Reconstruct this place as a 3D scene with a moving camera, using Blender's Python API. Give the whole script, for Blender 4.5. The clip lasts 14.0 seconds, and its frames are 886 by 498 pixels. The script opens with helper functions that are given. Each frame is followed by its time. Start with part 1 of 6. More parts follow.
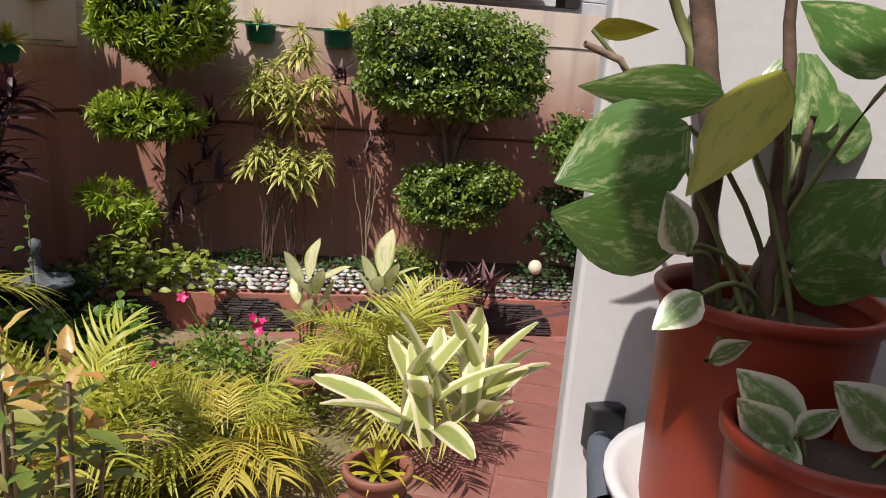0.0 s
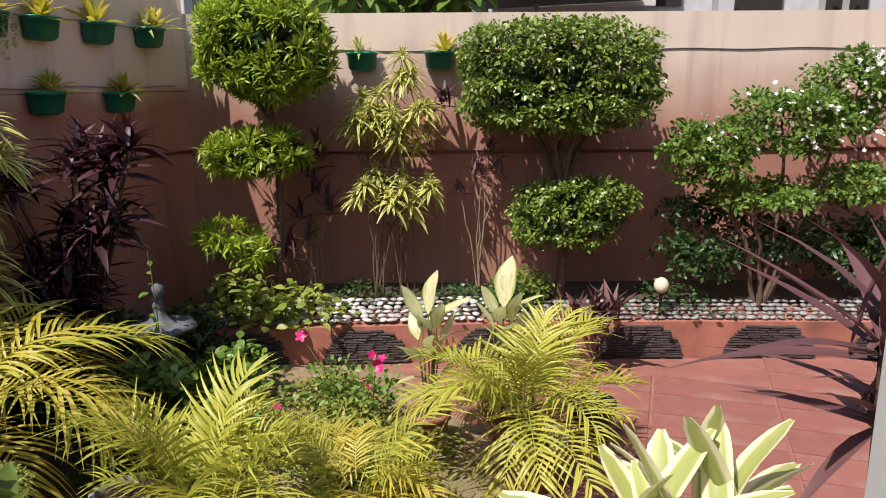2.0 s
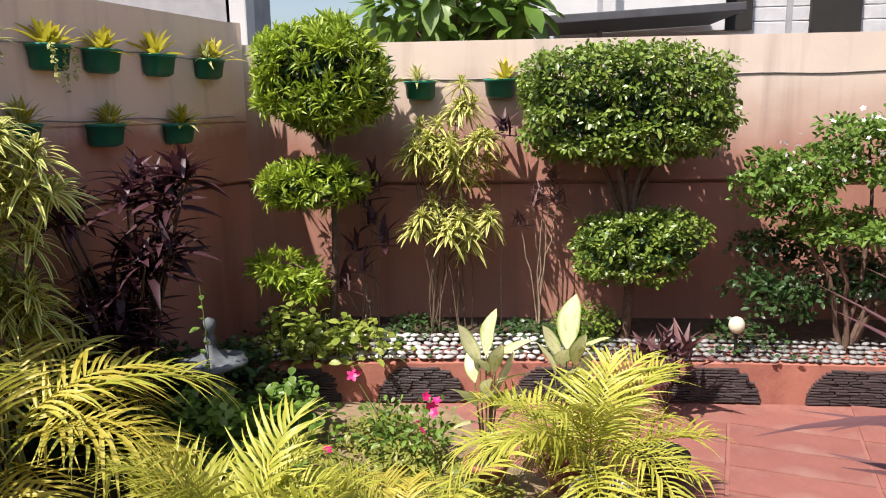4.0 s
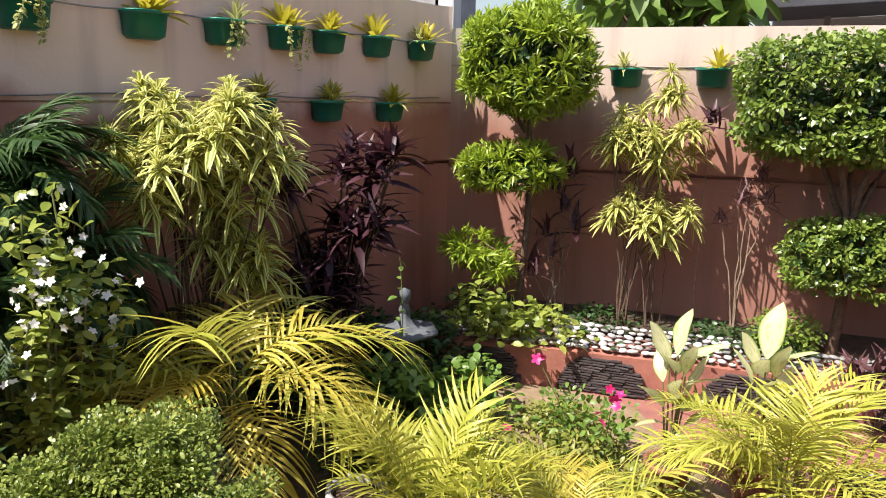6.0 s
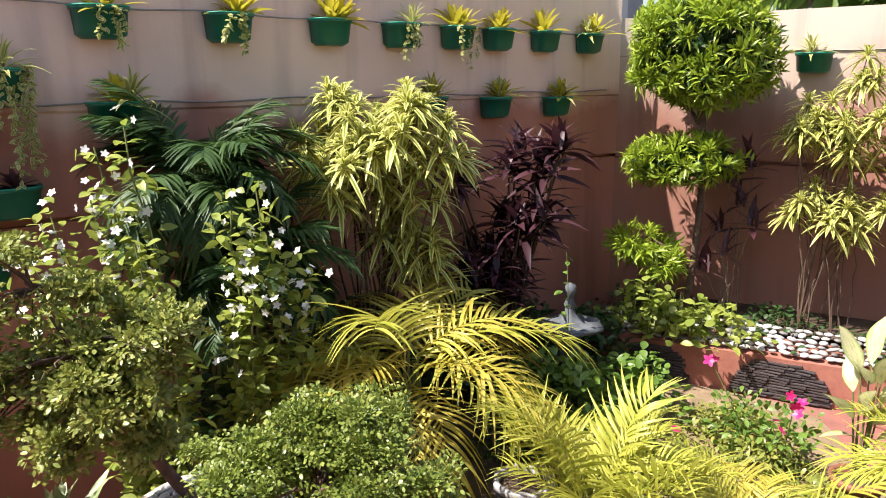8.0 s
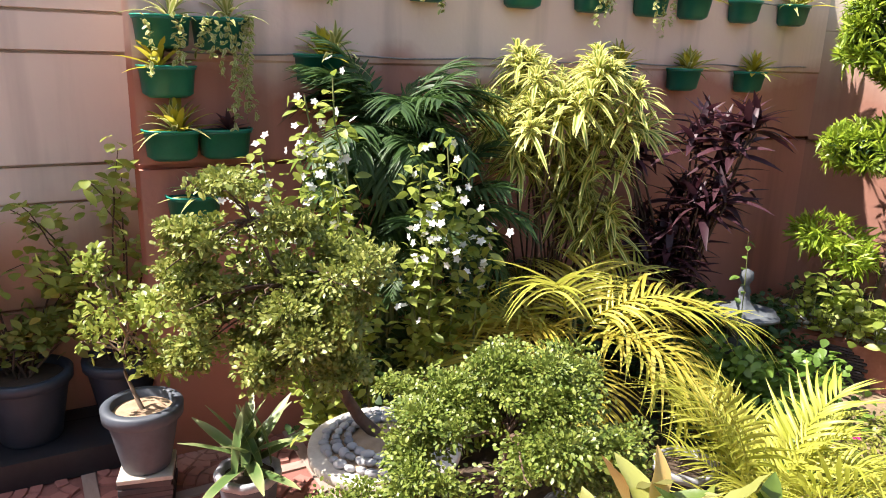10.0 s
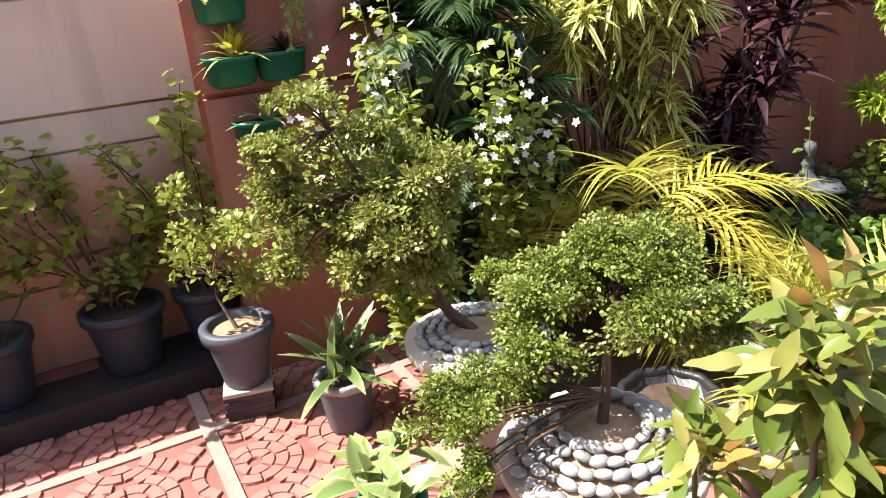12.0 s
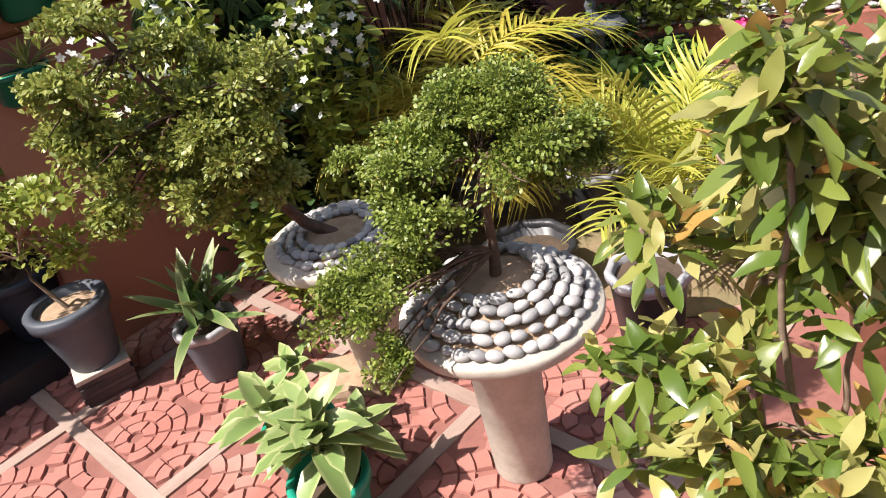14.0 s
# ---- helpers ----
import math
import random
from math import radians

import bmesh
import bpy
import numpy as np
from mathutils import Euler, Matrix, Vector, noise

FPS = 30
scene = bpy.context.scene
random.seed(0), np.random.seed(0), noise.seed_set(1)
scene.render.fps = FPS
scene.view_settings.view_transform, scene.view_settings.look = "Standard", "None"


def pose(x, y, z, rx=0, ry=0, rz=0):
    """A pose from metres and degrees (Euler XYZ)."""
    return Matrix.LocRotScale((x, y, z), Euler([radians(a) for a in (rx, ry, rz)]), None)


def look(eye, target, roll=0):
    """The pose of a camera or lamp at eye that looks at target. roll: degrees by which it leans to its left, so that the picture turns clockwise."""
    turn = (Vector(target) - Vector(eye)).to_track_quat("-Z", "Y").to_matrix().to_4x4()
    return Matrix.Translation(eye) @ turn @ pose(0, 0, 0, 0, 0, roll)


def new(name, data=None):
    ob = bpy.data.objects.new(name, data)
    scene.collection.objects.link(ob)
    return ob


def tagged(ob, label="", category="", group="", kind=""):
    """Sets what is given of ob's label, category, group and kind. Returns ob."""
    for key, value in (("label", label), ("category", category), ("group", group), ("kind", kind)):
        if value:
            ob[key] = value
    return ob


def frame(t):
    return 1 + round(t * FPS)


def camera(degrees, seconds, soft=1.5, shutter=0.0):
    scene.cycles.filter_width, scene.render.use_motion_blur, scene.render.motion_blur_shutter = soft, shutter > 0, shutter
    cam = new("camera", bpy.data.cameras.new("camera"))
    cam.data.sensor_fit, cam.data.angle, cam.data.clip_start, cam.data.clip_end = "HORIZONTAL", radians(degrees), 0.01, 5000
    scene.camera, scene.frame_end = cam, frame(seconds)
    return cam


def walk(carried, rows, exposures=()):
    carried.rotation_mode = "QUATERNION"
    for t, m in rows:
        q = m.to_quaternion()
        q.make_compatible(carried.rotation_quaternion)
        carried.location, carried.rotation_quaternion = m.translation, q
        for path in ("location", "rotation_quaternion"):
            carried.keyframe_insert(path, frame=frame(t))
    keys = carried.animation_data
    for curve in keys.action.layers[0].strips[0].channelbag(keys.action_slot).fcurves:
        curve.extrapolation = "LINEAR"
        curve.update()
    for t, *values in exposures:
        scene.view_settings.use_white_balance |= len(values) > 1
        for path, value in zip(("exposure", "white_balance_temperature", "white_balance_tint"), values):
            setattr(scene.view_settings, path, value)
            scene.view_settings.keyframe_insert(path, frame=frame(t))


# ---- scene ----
cam = camera(62.7, 14.0, soft=1.0)
PATH = [
    (0, (0.149, 0.292, 1.712), (0.426, 2.216, 1.243), 4.4),
    (0.5, (0.124, 0.36, 1.712), (0.197, 2.308, 1.265), 3.6),
    (1, (0.089, 0.411, 1.716), (0.085, 2.369, 1.31), 2.3),
    (1.5, (0.053, 0.425, 1.732), (0.059, 2.377, 1.297), -0.4),
    (2, (0.056, 0.511, 1.734), (0.065, 2.461, 1.29), -0.4),
    (2.2, (0.054, 0.553, 1.73), (0.057, 2.502, 1.28), 0.2),
    (4.3, (0.053, 0.691, 1.744), (-0.158, 2.647, 1.381), -0.9),
    (4.5, (0.047, 0.678, 1.746), (-0.222, 2.626, 1.381), -0.5),
    (5, (0.019, 0.672, 1.75), (-0.365, 2.596, 1.358), -0.4),
    (5.5, (-0.005, 0.657, 1.762), (-0.498, 2.553, 1.363), 0.9),
    (6, (-0.02, 0.639, 1.76), (-0.643, 2.493, 1.341), 1.2),
    (6.5, (-0.035, 0.621, 1.763), (-0.788, 2.426, 1.345), 0.9),
    (7, (-0.044, 0.609, 1.771), (-0.883, 2.378, 1.364), 0.3),
    (7.5, (-0.05, 0.592, 1.778), (-0.99, 2.305, 1.352), -0.2),
    (7.7, (-0.046, 0.586, 1.787), (-1.014, 2.281, 1.352), -0.4),
    (9.8, (-0.132, 0.487, 1.755), (-1.412, 1.939, 1.251), 1.2),
    (10, (-0.136, 0.48, 1.758), (-1.446, 1.897, 1.233), 1.8),
    (10.5, (-0.141, 0.461, 1.754), (-1.51, 1.807, 1.194), 1.2),
    (11, (-0.147, 0.425, 1.739), (-1.555, 1.703, 1.118), 0.3),
    (11.5, (-0.16, 0.382, 1.728), (-1.561, 1.648, 1.07), -2.3),
    (12, (-0.174, 0.334, 1.713), (-1.512, 1.627, 0.98), -4.8),
    (12.5, (-0.211, 0.295, 1.7), (-1.442, 1.646, 0.888), -7.9),
    (13, (-0.239, 0.276, 1.681), (-1.358, 1.682, 0.803), -9.1),
    (13.5, (-0.262, 0.283, 1.659), (-1.248, 1.777, 0.766), -10.3),
    (14, (-0.301, 0.281, 1.636), (-1.196, 1.756, 0.625), -13.4),
]
EXPOSURES = [(0.0, 0.29, 6500, 15), (1.0, 0.45, 6500, 15), (2.0, 0.53, 6500, 15), (4.5, 0.97, 6500, 15), (7.5, 1.20, 6500, 15), (10.0, 1.55, 6500, 15), (11.5, 1.57, 6500, 15), (13.5, 1.02, 6500, 15), (14.0, 0.97, 6500, 15)]
walk(cam, [(t, look(eye, target, roll)) for t, eye, target, roll in PATH], EXPOSURES)

# ---- light ----
SUN_TO = Vector((-0.36, -0.42, 0.83)).normalized()
world = bpy.data.worlds.new("sky")
scene.world = world
world.use_nodes = True
wn = world.node_tree.nodes
sky = wn.new("ShaderNodeTexSky")
sky.sky_type, sky.sun_disc = "NISHITA", False
sky.sun_elevation = math.asin(SUN_TO.z)
sky.sun_rotation = math.atan2(SUN_TO.x, SUN_TO.y)
sky.air_density, sky.dust_density = 1.2, 2.5
wn["Background"].inputs["Strength"].default_value = 0.092
world.node_tree.links.new(sky.outputs[0], wn["Background"].inputs[0])
sun = new("sun", bpy.data.lights.new("sun", "SUN"))
sun.data.energy, sun.data.angle, sun.data.color = 4.7, radians(0.6), (1.0, 0.95, 0.86)
sun.matrix_world = look((0, 0, 12), Vector((0, 0, 12)) - SUN_TO)

# ---- materials ----
def nodes_of(name):
    m = bpy.data.materials.new(name)
    m.use_nodes = True
    nt = m.node_tree
    return m, nt, nt.nodes["Principled BSDF"], nt.nodes["Material Output"]


def surface(name, a, b, scale=6.0, rough=0.7, bump=0.3, fine=60.0, metal=0.0, dirt=None, piece=0.0, spec=0.5):
    """A surface of two colours mixed by noise at two scales, with fine relief; piece: how far whole pieces differ."""
    m, nt, bs, out = nodes_of(name)
    N, L = nt.nodes, nt.links
    co = N.new("ShaderNodeTexCoord")
    n1 = N.new("ShaderNodeTexNoise"); n1.inputs["Scale"].default_value = scale; n1.inputs["Detail"].default_value = 6
    n2 = N.new("ShaderNodeTexNoise"); n2.inputs["Scale"].default_value = fine; n2.inputs["Detail"].default_value = 4
    L.new(co.outputs["Object"], n1.inputs["Vector"]); L.new(co.outputs["Object"], n2.inputs["Vector"])
    add = N.new("ShaderNodeMath"); add.operation = "MULTIPLY_ADD"; add.inputs[1].default_value = 0.45
    L.new(n2.outputs[0], add.inputs[0]); L.new(n1.outputs[0], add.inputs[2])
    rm = N.new("ShaderNodeMapRange"); rm.inputs[1].default_value = 0.45; rm.inputs[2].default_value = 1.0
    L.new(add.outputs[0], rm.inputs[0])
    last = rm.outputs[0]
    if piece:
        oi = N.new("ShaderNodeObjectInfo"); gi = N.new("ShaderNodeNewGeometry")
        s = N.new("ShaderNodeMath"); s.operation = "ADD"
        L.new(oi.outputs["Random"], s.inputs[0]); L.new(gi.outputs["Random Per Island"], s.inputs[1])
        f = N.new("ShaderNodeMath"); f.operation = "FRACT"; L.new(s.outputs[0], f.inputs[0])
        w = N.new("ShaderNodeMix"); w.inputs[0].default_value = piece
        L.new(last, w.inputs[2]); L.new(f.outputs[0], w.inputs[3]); last = w.outputs[0]
    mix = N.new("ShaderNodeMix"); mix.data_type = "RGBA"
    mix.inputs[6].default_value, mix.inputs[7].default_value = (*a, 1), (*b, 1)
    L.new(last, mix.inputs[0])
    col = mix.outputs[2]
    if dirt:
        n3 = N.new("ShaderNodeTexNoise"); n3.inputs["Scale"].default_value = 2.3; n3.inputs["Detail"].default_value = 8
        L.new(co.outputs["Object"], n3.inputs["Vector"])
        r3 = N.new("ShaderNodeMapRange"); r3.inputs[1].default_value = 0.52; r3.inputs[2].default_value = 0.75; r3.inputs[4].default_value = 0.75
        L.new(n3.outputs[0], r3.inputs[0])
        mx = N.new("ShaderNodeMix"); mx.data_type = "RGBA"; mx.inputs[7].default_value = (*dirt, 1)
        L.new(r3.outputs[0], mx.inputs[0]); L.new(col, mx.inputs[6]); col = mx.outputs[2]
    L.new(col, bs.inputs["Base Color"])
    bs.inputs["Roughness"].default_value, bs.inputs["Metallic"].default_value = rough, metal
    bs.inputs["Specular IOR Level"].default_value = spec
    if bump:
        bp = N.new("ShaderNodeBump"); bp.inputs["Strength"].default_value = bump; bp.inputs["Distance"].default_value = 0.004
        L.new(add.outputs[0], bp.inputs["Height"]); L.new(bp.outputs[0], bs.inputs["Normal"])
    return m


def leaf(name, a, b, edge=None, core=(0.35, 0.6), trans=0.35, rough=0.42, vein=0.0, tip=None, mottle=None):
    """A leaf: two colours that vary from leaf to leaf, an edge of another colour, light through the blade."""
    m, nt, bs, out = nodes_of(name)
    N, L = nt.nodes, nt.links
    gi = N.new("ShaderNodeNewGeometry"); oi = N.new("ShaderNodeObjectInfo"); uv = N.new("ShaderNodeUVMap")
    s = N.new("ShaderNodeMath"); s.operation = "ADD"
    L.new(gi.outputs["Random Per Island"], s.inputs[0]); L.new(oi.outputs["Random"], s.inputs[1])
    fr = N.new("ShaderNodeMath"); fr.operation = "FRACT"; L.new(s.outputs[0], fr.inputs[0])
    co = N.new("ShaderNodeTexCoord")
    no = N.new("ShaderNodeTexNoise"); no.inputs["Scale"].default_value = 9.0; no.inputs["Detail"].default_value = 3
    L.new(co.outputs["Object"], no.inputs["Vector"])
    w = N.new("ShaderNodeMix"); w.inputs[0].default_value = 0.35
    L.new(fr.outputs[0], w.inputs[2]); L.new(no.outputs[0], w.inputs[3])
    mix = N.new("ShaderNodeMix"); mix.data_type = "RGBA"
    mix.inputs[6].default_value, mix.inputs[7].default_value = (*a, 1), (*b, 1)
    L.new(w.outputs[0], mix.inputs[0])
    col = mix.outputs[2]
    sep = N.new("ShaderNodeSeparateXYZ"); L.new(uv.outputs[0], sep.inputs[0])
    off = N.new("ShaderNodeMath"); off.operation = "SUBTRACT"; off.inputs[1].default_value = 0.5; L.new(sep.outputs[0], off.inputs[0])
    ab = N.new("ShaderNodeMath"); ab.operation = "ABSOLUTE"; L.new(off.outputs[0], ab.inputs[0])
    if mottle:
        mm = N.new("ShaderNodeTexNoise"); mm.inputs["Scale"].default_value = 5.0; mm.inputs["Detail"].default_value = 9; mm.inputs["Roughness"].default_value = 0.68
        mp = N.new("ShaderNodeMapping"); mp.inputs["Scale"].default_value = (1.5, 0.8, 1)
        av = N.new("ShaderNodeVectorMath"); av.operation = "ADD"
        L.new(uv.outputs[0], mp.inputs[0]); L.new(mp.outputs[0], av.inputs[0]); L.new(oi.outputs["Location"], av.inputs[1])
        L.new(av.outputs[0], mm.inputs["Vector"])
        rr = N.new("ShaderNodeMapRange"); rr.inputs[1].default_value = 0.51; rr.inputs[2].default_value = 0.68
        L.new(mm.outputs[0], rr.inputs[0])
        x = N.new("ShaderNodeMix"); x.data_type = "RGBA"; x.inputs[7].default_value = (*mottle, 1)
        L.new(rr.outputs[0], x.inputs[0]); L.new(col, x.inputs[6]); col = x.outputs[2]
    if edge:
        r = N.new("ShaderNodeMapRange"); r.inputs[1].default_value, r.inputs[2].default_value = core[0] / 2, core[1] / 2
        L.new(ab.outputs[0], r.inputs[0])
        x = N.new("ShaderNodeMix"); x.data_type = "RGBA"; x.inputs[7].default_value = (*edge, 1)
        L.new(r.outputs[0], x.inputs[0]); L.new(col, x.inputs[6]); col = x.outputs[2]
    if tip:
        r = N.new("ShaderNodeMapRange"); r.inputs[1].default_value, r.inputs[2].default_value = 0.55, 1.0
        L.new(sep.outputs[1], r.inputs[0])
        x = N.new("ShaderNodeMix"); x.data_type = "RGBA"; x.inputs[7].default_value = (*tip, 1)
        L.new(r.outputs[0], x.inputs[0]); L.new(col, x.inputs[6]); col = x.outputs[2]
    L.new(col, bs.inputs["Base Color"])
    bs.inputs["Roughness"].default_value = rough
    if vein:
        wv = N.new("ShaderNodeTexWave"); wv.inputs["Scale"].default_value = vein; wv.inputs["Distortion"].default_value = 1.0
        L.new(uv.outputs[0], wv.inputs["Vector"])
        bp = N.new("ShaderNodeBump"); bp.inputs["Strength"].default_value = 0.06; bp.inputs["Distance"].default_value = 0.002
        L.new(wv.outputs[0], bp.inputs["Height"]); L.new(bp.outputs[0], bs.inputs["Normal"])
    tr = N.new("ShaderNodeBsdfTranslucent"); L.new(col, tr.inputs[0])
    ms = N.new("ShaderNodeMixShader"); ms.inputs[0].default_value = trans
    L.new(bs.outputs[0], ms.inputs[1]); L.new(tr.outputs[0], ms.inputs[2]); L.new(ms.outputs[0], out.inputs[0])
    return m


def wall_paint(name, upper, lower, z0, z1):
    """Two coats of wall paint that meet in a sprayed, uneven border between two heights."""
    m, nt, bs, out = nodes_of(name)
    N, L = nt.nodes, nt.links
    co = N.new("ShaderNodeTexCoord"); sep = N.new("ShaderNodeSeparateXYZ"); L.new(co.outputs["Object"], sep.inputs[0])
    n1 = N.new("ShaderNodeTexNoise"); n1.inputs["Scale"].default_value = 1.7; n1.inputs["Detail"].default_value = 6
    n2 = N.new("ShaderNodeTexNoise"); n2.inputs["Scale"].default_value = 45; n2.inputs["Detail"].default_value = 5
    mp = N.new("ShaderNodeMapping"); mp.inputs["Scale"].default_value = (9, 9, 0.7)
    n3 = N.new("ShaderNodeTexNoise"); n3.inputs["Scale"].default_value = 1.0; n3.inputs["Detail"].default_value = 6
    for n in (n1, n2):
        L.new(co.outputs["Object"], n.inputs["Vector"])
    L.new(co.outputs["Object"], mp.inputs[0]); L.new(mp.outputs[0], n3.inputs["Vector"])
    ad = N.new("ShaderNodeMath"); ad.operation = "MULTIPLY_ADD"; ad.inputs[1].default_value = 0.5
    L.new(n1.outputs[0], ad.inputs[0]); L.new(sep.outputs[2], ad.inputs[2])
    r = N.new("ShaderNodeMapRange"); r.inputs[1].default_value, r.inputs[2].default_value = z0 + 0.25, z1 + 0.25
    L.new(ad.outputs[0], r.inputs[0])
    x = N.new("ShaderNodeMix"); x.data_type = "RGBA"
    x.inputs[6].default_value, x.inputs[7].default_value = (*lower, 1), (*upper, 1)
    L.new(r.outputs[0], x.inputs[0])
    r3 = N.new("ShaderNodeMapRange"); r3.inputs[1].default_value, r3.inputs[2].default_value, r3.inputs[4].default_value = 0.5, 0.8, 0.35
    L.new(n3.outputs[0], r3.inputs[0])
    y = N.new("ShaderNodeMix"); y.data_type = "RGBA"; y.inputs[7].default_value = (0.10, 0.06, 0.05, 1)
    L.new(r3.outputs[0], y.inputs[0]); L.new(x.outputs[2], y.inputs[6])
    hv = N.new("ShaderNodeHueSaturation"); r4 = N.new("ShaderNodeMapRange"); r4.inputs[3].default_value, r4.inputs[4].default_value = 0.82, 1.15
    L.new(n1.outputs[0], r4.inputs[0]); L.new(r4.outputs[0], hv.inputs["Value"]); L.new(y.outputs[2], hv.inputs["Color"])
    L.new(hv.outputs[0], bs.inputs["Base Color"])
    bs.inputs["Roughness"].default_value = 0.85
    bp = N.new("ShaderNodeBump"); bp.inputs["Strength"].default_value = 0.35; bp.inputs["Distance"].default_value = 0.003
    L.new(n2.outputs[0], bp.inputs["Height"]); L.new(bp.outputs[0], bs.inputs["Normal"])
    return m


M_WALL_R = wall_paint("wall_paint_right", (0.56, 0.46, 0.385), (0.35, 0.165, 0.12), 1.45, 2.0)
M_WALL_L = wall_paint("wall_paint_left", (0.72, 0.54, 0.44), (0.42, 0.185, 0.13), 1.60, 1.74)
M_WALL_2 = wall_paint("wall_paint_plain", (0.70, 0.61, 0.49), (0.48, 0.28, 0.19), 0.85, 1.15)
M_WHITE = surface("white_wall_paint", (0.56, 0.56, 0.555), (0.48, 0.48, 0.48), 3, 0.6, 0.25, 80)
M_TILE = surface("red_stamped_concrete", (0.40, 0.175, 0.14), (0.30, 0.11, 0.088), 5, 0.8, 0.5, 50, dirt=(0.42, 0.30, 0.25), piece=0.3)
M_PAVER = surface("worn_red_paver", (0.26, 0.10, 0.08), (0.165, 0.058, 0.047), 4, 0.8, 0.5, 50, dirt=(0.33, 0.21, 0.17), piece=0.4)
M_TILE_BED = surface("red_concrete_joint", (0.28, 0.115, 0.09), (0.19, 0.075, 0.06), 8, 0.85, 0.4)
M_GROUT = surface("grey_joint_band", (0.38, 0.29, 0.245), (0.26, 0.17, 0.135), 5, 0.85, 0.4)
M_SOIL = surface("dark_soil", (0.10, 0.065, 0.04), (0.04, 0.028, 0.02), 18, 0.95, 0.8)
M_SAND = surface("sandy_soil", (0.29, 0.21, 0.125), (0.16, 0.11, 0.06), 9, 0.95, 0.8, dirt=(0.12, 0.14, 0.05))
M_SANDW = surface("pot_sand", (0.42, 0.30, 0.20), (0.27, 0.18, 0.11), 25, 0.95, 0.7)
M_TERRA = surface("terracotta_bed_face", (0.38, 0.15, 0.105), (0.24, 0.085, 0.06), 6, 0.8, 0.6, dirt=(0.11, 0.05, 0.04))
M_SLATE = surface("dark_slate", (0.075, 0.055, 0.055), (0.03, 0.024, 0.026), 14, 0.6, 0.5, piece=0.5)
M_PEB_W = surface("white_pebble", (0.60, 0.58, 0.55), (0.28, 0.275, 0.275), 20, 0.55, 0.15, 70, piece=0.55)
M_PEB_M = surface("mid_grey_pebble", (0.44, 0.43, 0.42), (0.17, 0.17, 0.175), 20, 0.55, 0.15, 70, piece=0.7)
M_PEB_G = surface("grey_pebble", (0.30, 0.29, 0.28), (0.10, 0.10, 0.10), 20, 0.55, 0.15, 70, piece=0.75)
M_STONE = surface("grey_carved_stone", (0.13, 0.145, 0.155), (0.055, 0.062, 0.07), 16, 0.8, 0.5)
M_CEMENT = surface("pale_cement", (0.58, 0.54, 0.46), (0.38, 0.34, 0.28), 10, 0.85, 0.5)
M_GREENP = surface("green_plastic", (0.012, 0.16, 0.11), (0.008, 0.11, 0.08), 6, 0.4, 0.05)
M_GREENP2 = surface("bright_green_plastic", (0.01, 0.30, 0.20), (0.008, 0.20, 0.13), 6, 0.38, 0.05)
M_ORANGE = surface("orange_plastic_pot", (0.24, 0.030, 0.010), (0.18, 0.022, 0.008), 5, 0.45, 0.08)
M_GREYPOT = surface("grey_blue_pot", (0.085, 0.10, 0.125), (0.055, 0.064, 0.08), 8, 0.55, 0.2, dirt=(0.16, 0.16, 0.17))
M_DARKPOT = surface("dark_blue_pot", (0.032, 0.046, 0.066), (0.022, 0.030, 0.044), 8, 0.5, 0.2)
M_BLACK = surface("black_plastic", (0.018, 0.018, 0.02), (0.03, 0.03, 0.034), 9, 0.4, 0.1)
M_SILVER = surface("worn_silver_rim", (0.45, 0.45, 0.47), (0.20, 0.20, 0.22), 14, 0.5, 0.3)
M_CLAYPOT = surface("brown_clay_pot", (0.26, 0.10, 0.065), (0.16, 0.06, 0.04), 8, 0.6, 0.25)
M_BARK = surface("brown_bark", (0.14, 0.085, 0.055), (0.06, 0.038, 0.026), 30, 0.9, 0.8)
M_TWIG = surface("pale_twig", (0.30, 0.22, 0.15), (0.17, 0.115, 0.08), 30, 0.85, 0.5)
M_CANE = surface("green_cane", (0.17, 0.20, 0.06), (0.10, 0.11, 0.035), 14, 0.6, 0.2)
M_WIRE = surface("grey_wire", (0.30, 0.28, 0.26), (0.16, 0.14, 0.13), 14, 0.6, 0.0)
M_GLOBE = surface("cream_globe", (0.62, 0.58, 0.44), (0.50, 0.47, 0.35), 6, 0.35, 0.0)
M_PETAL_W = leaf("white_petal", (0.85, 0.85, 0.82), (0.75, 0.75, 0.72), trans=0.3)
M_PETAL_P = leaf("pink_petal", (0.75, 0.02, 0.16), (0.62, 0.03, 0.22), trans=0.3)
M_BOARD = surface("white_weathered_board", (0.66, 0.66, 0.67), (0.48, 0.48, 0.50), 5, 0.75, 0.3)
M_ROOF = surface("dark_roof_edge", (0.08, 0.08, 0.09), (0.04, 0.04, 0.045), 5, 0.6, 0.2)
M_DARK = surface("dark_opening", (0.02, 0.018, 0.016), (0.012, 0.011, 0.01), 5, 0.9, 0.0)
M_CONC = surface("grey_concrete", (0.36, 0.36, 0.37), (0.24, 0.24, 0.25), 4, 0.85, 0.3)

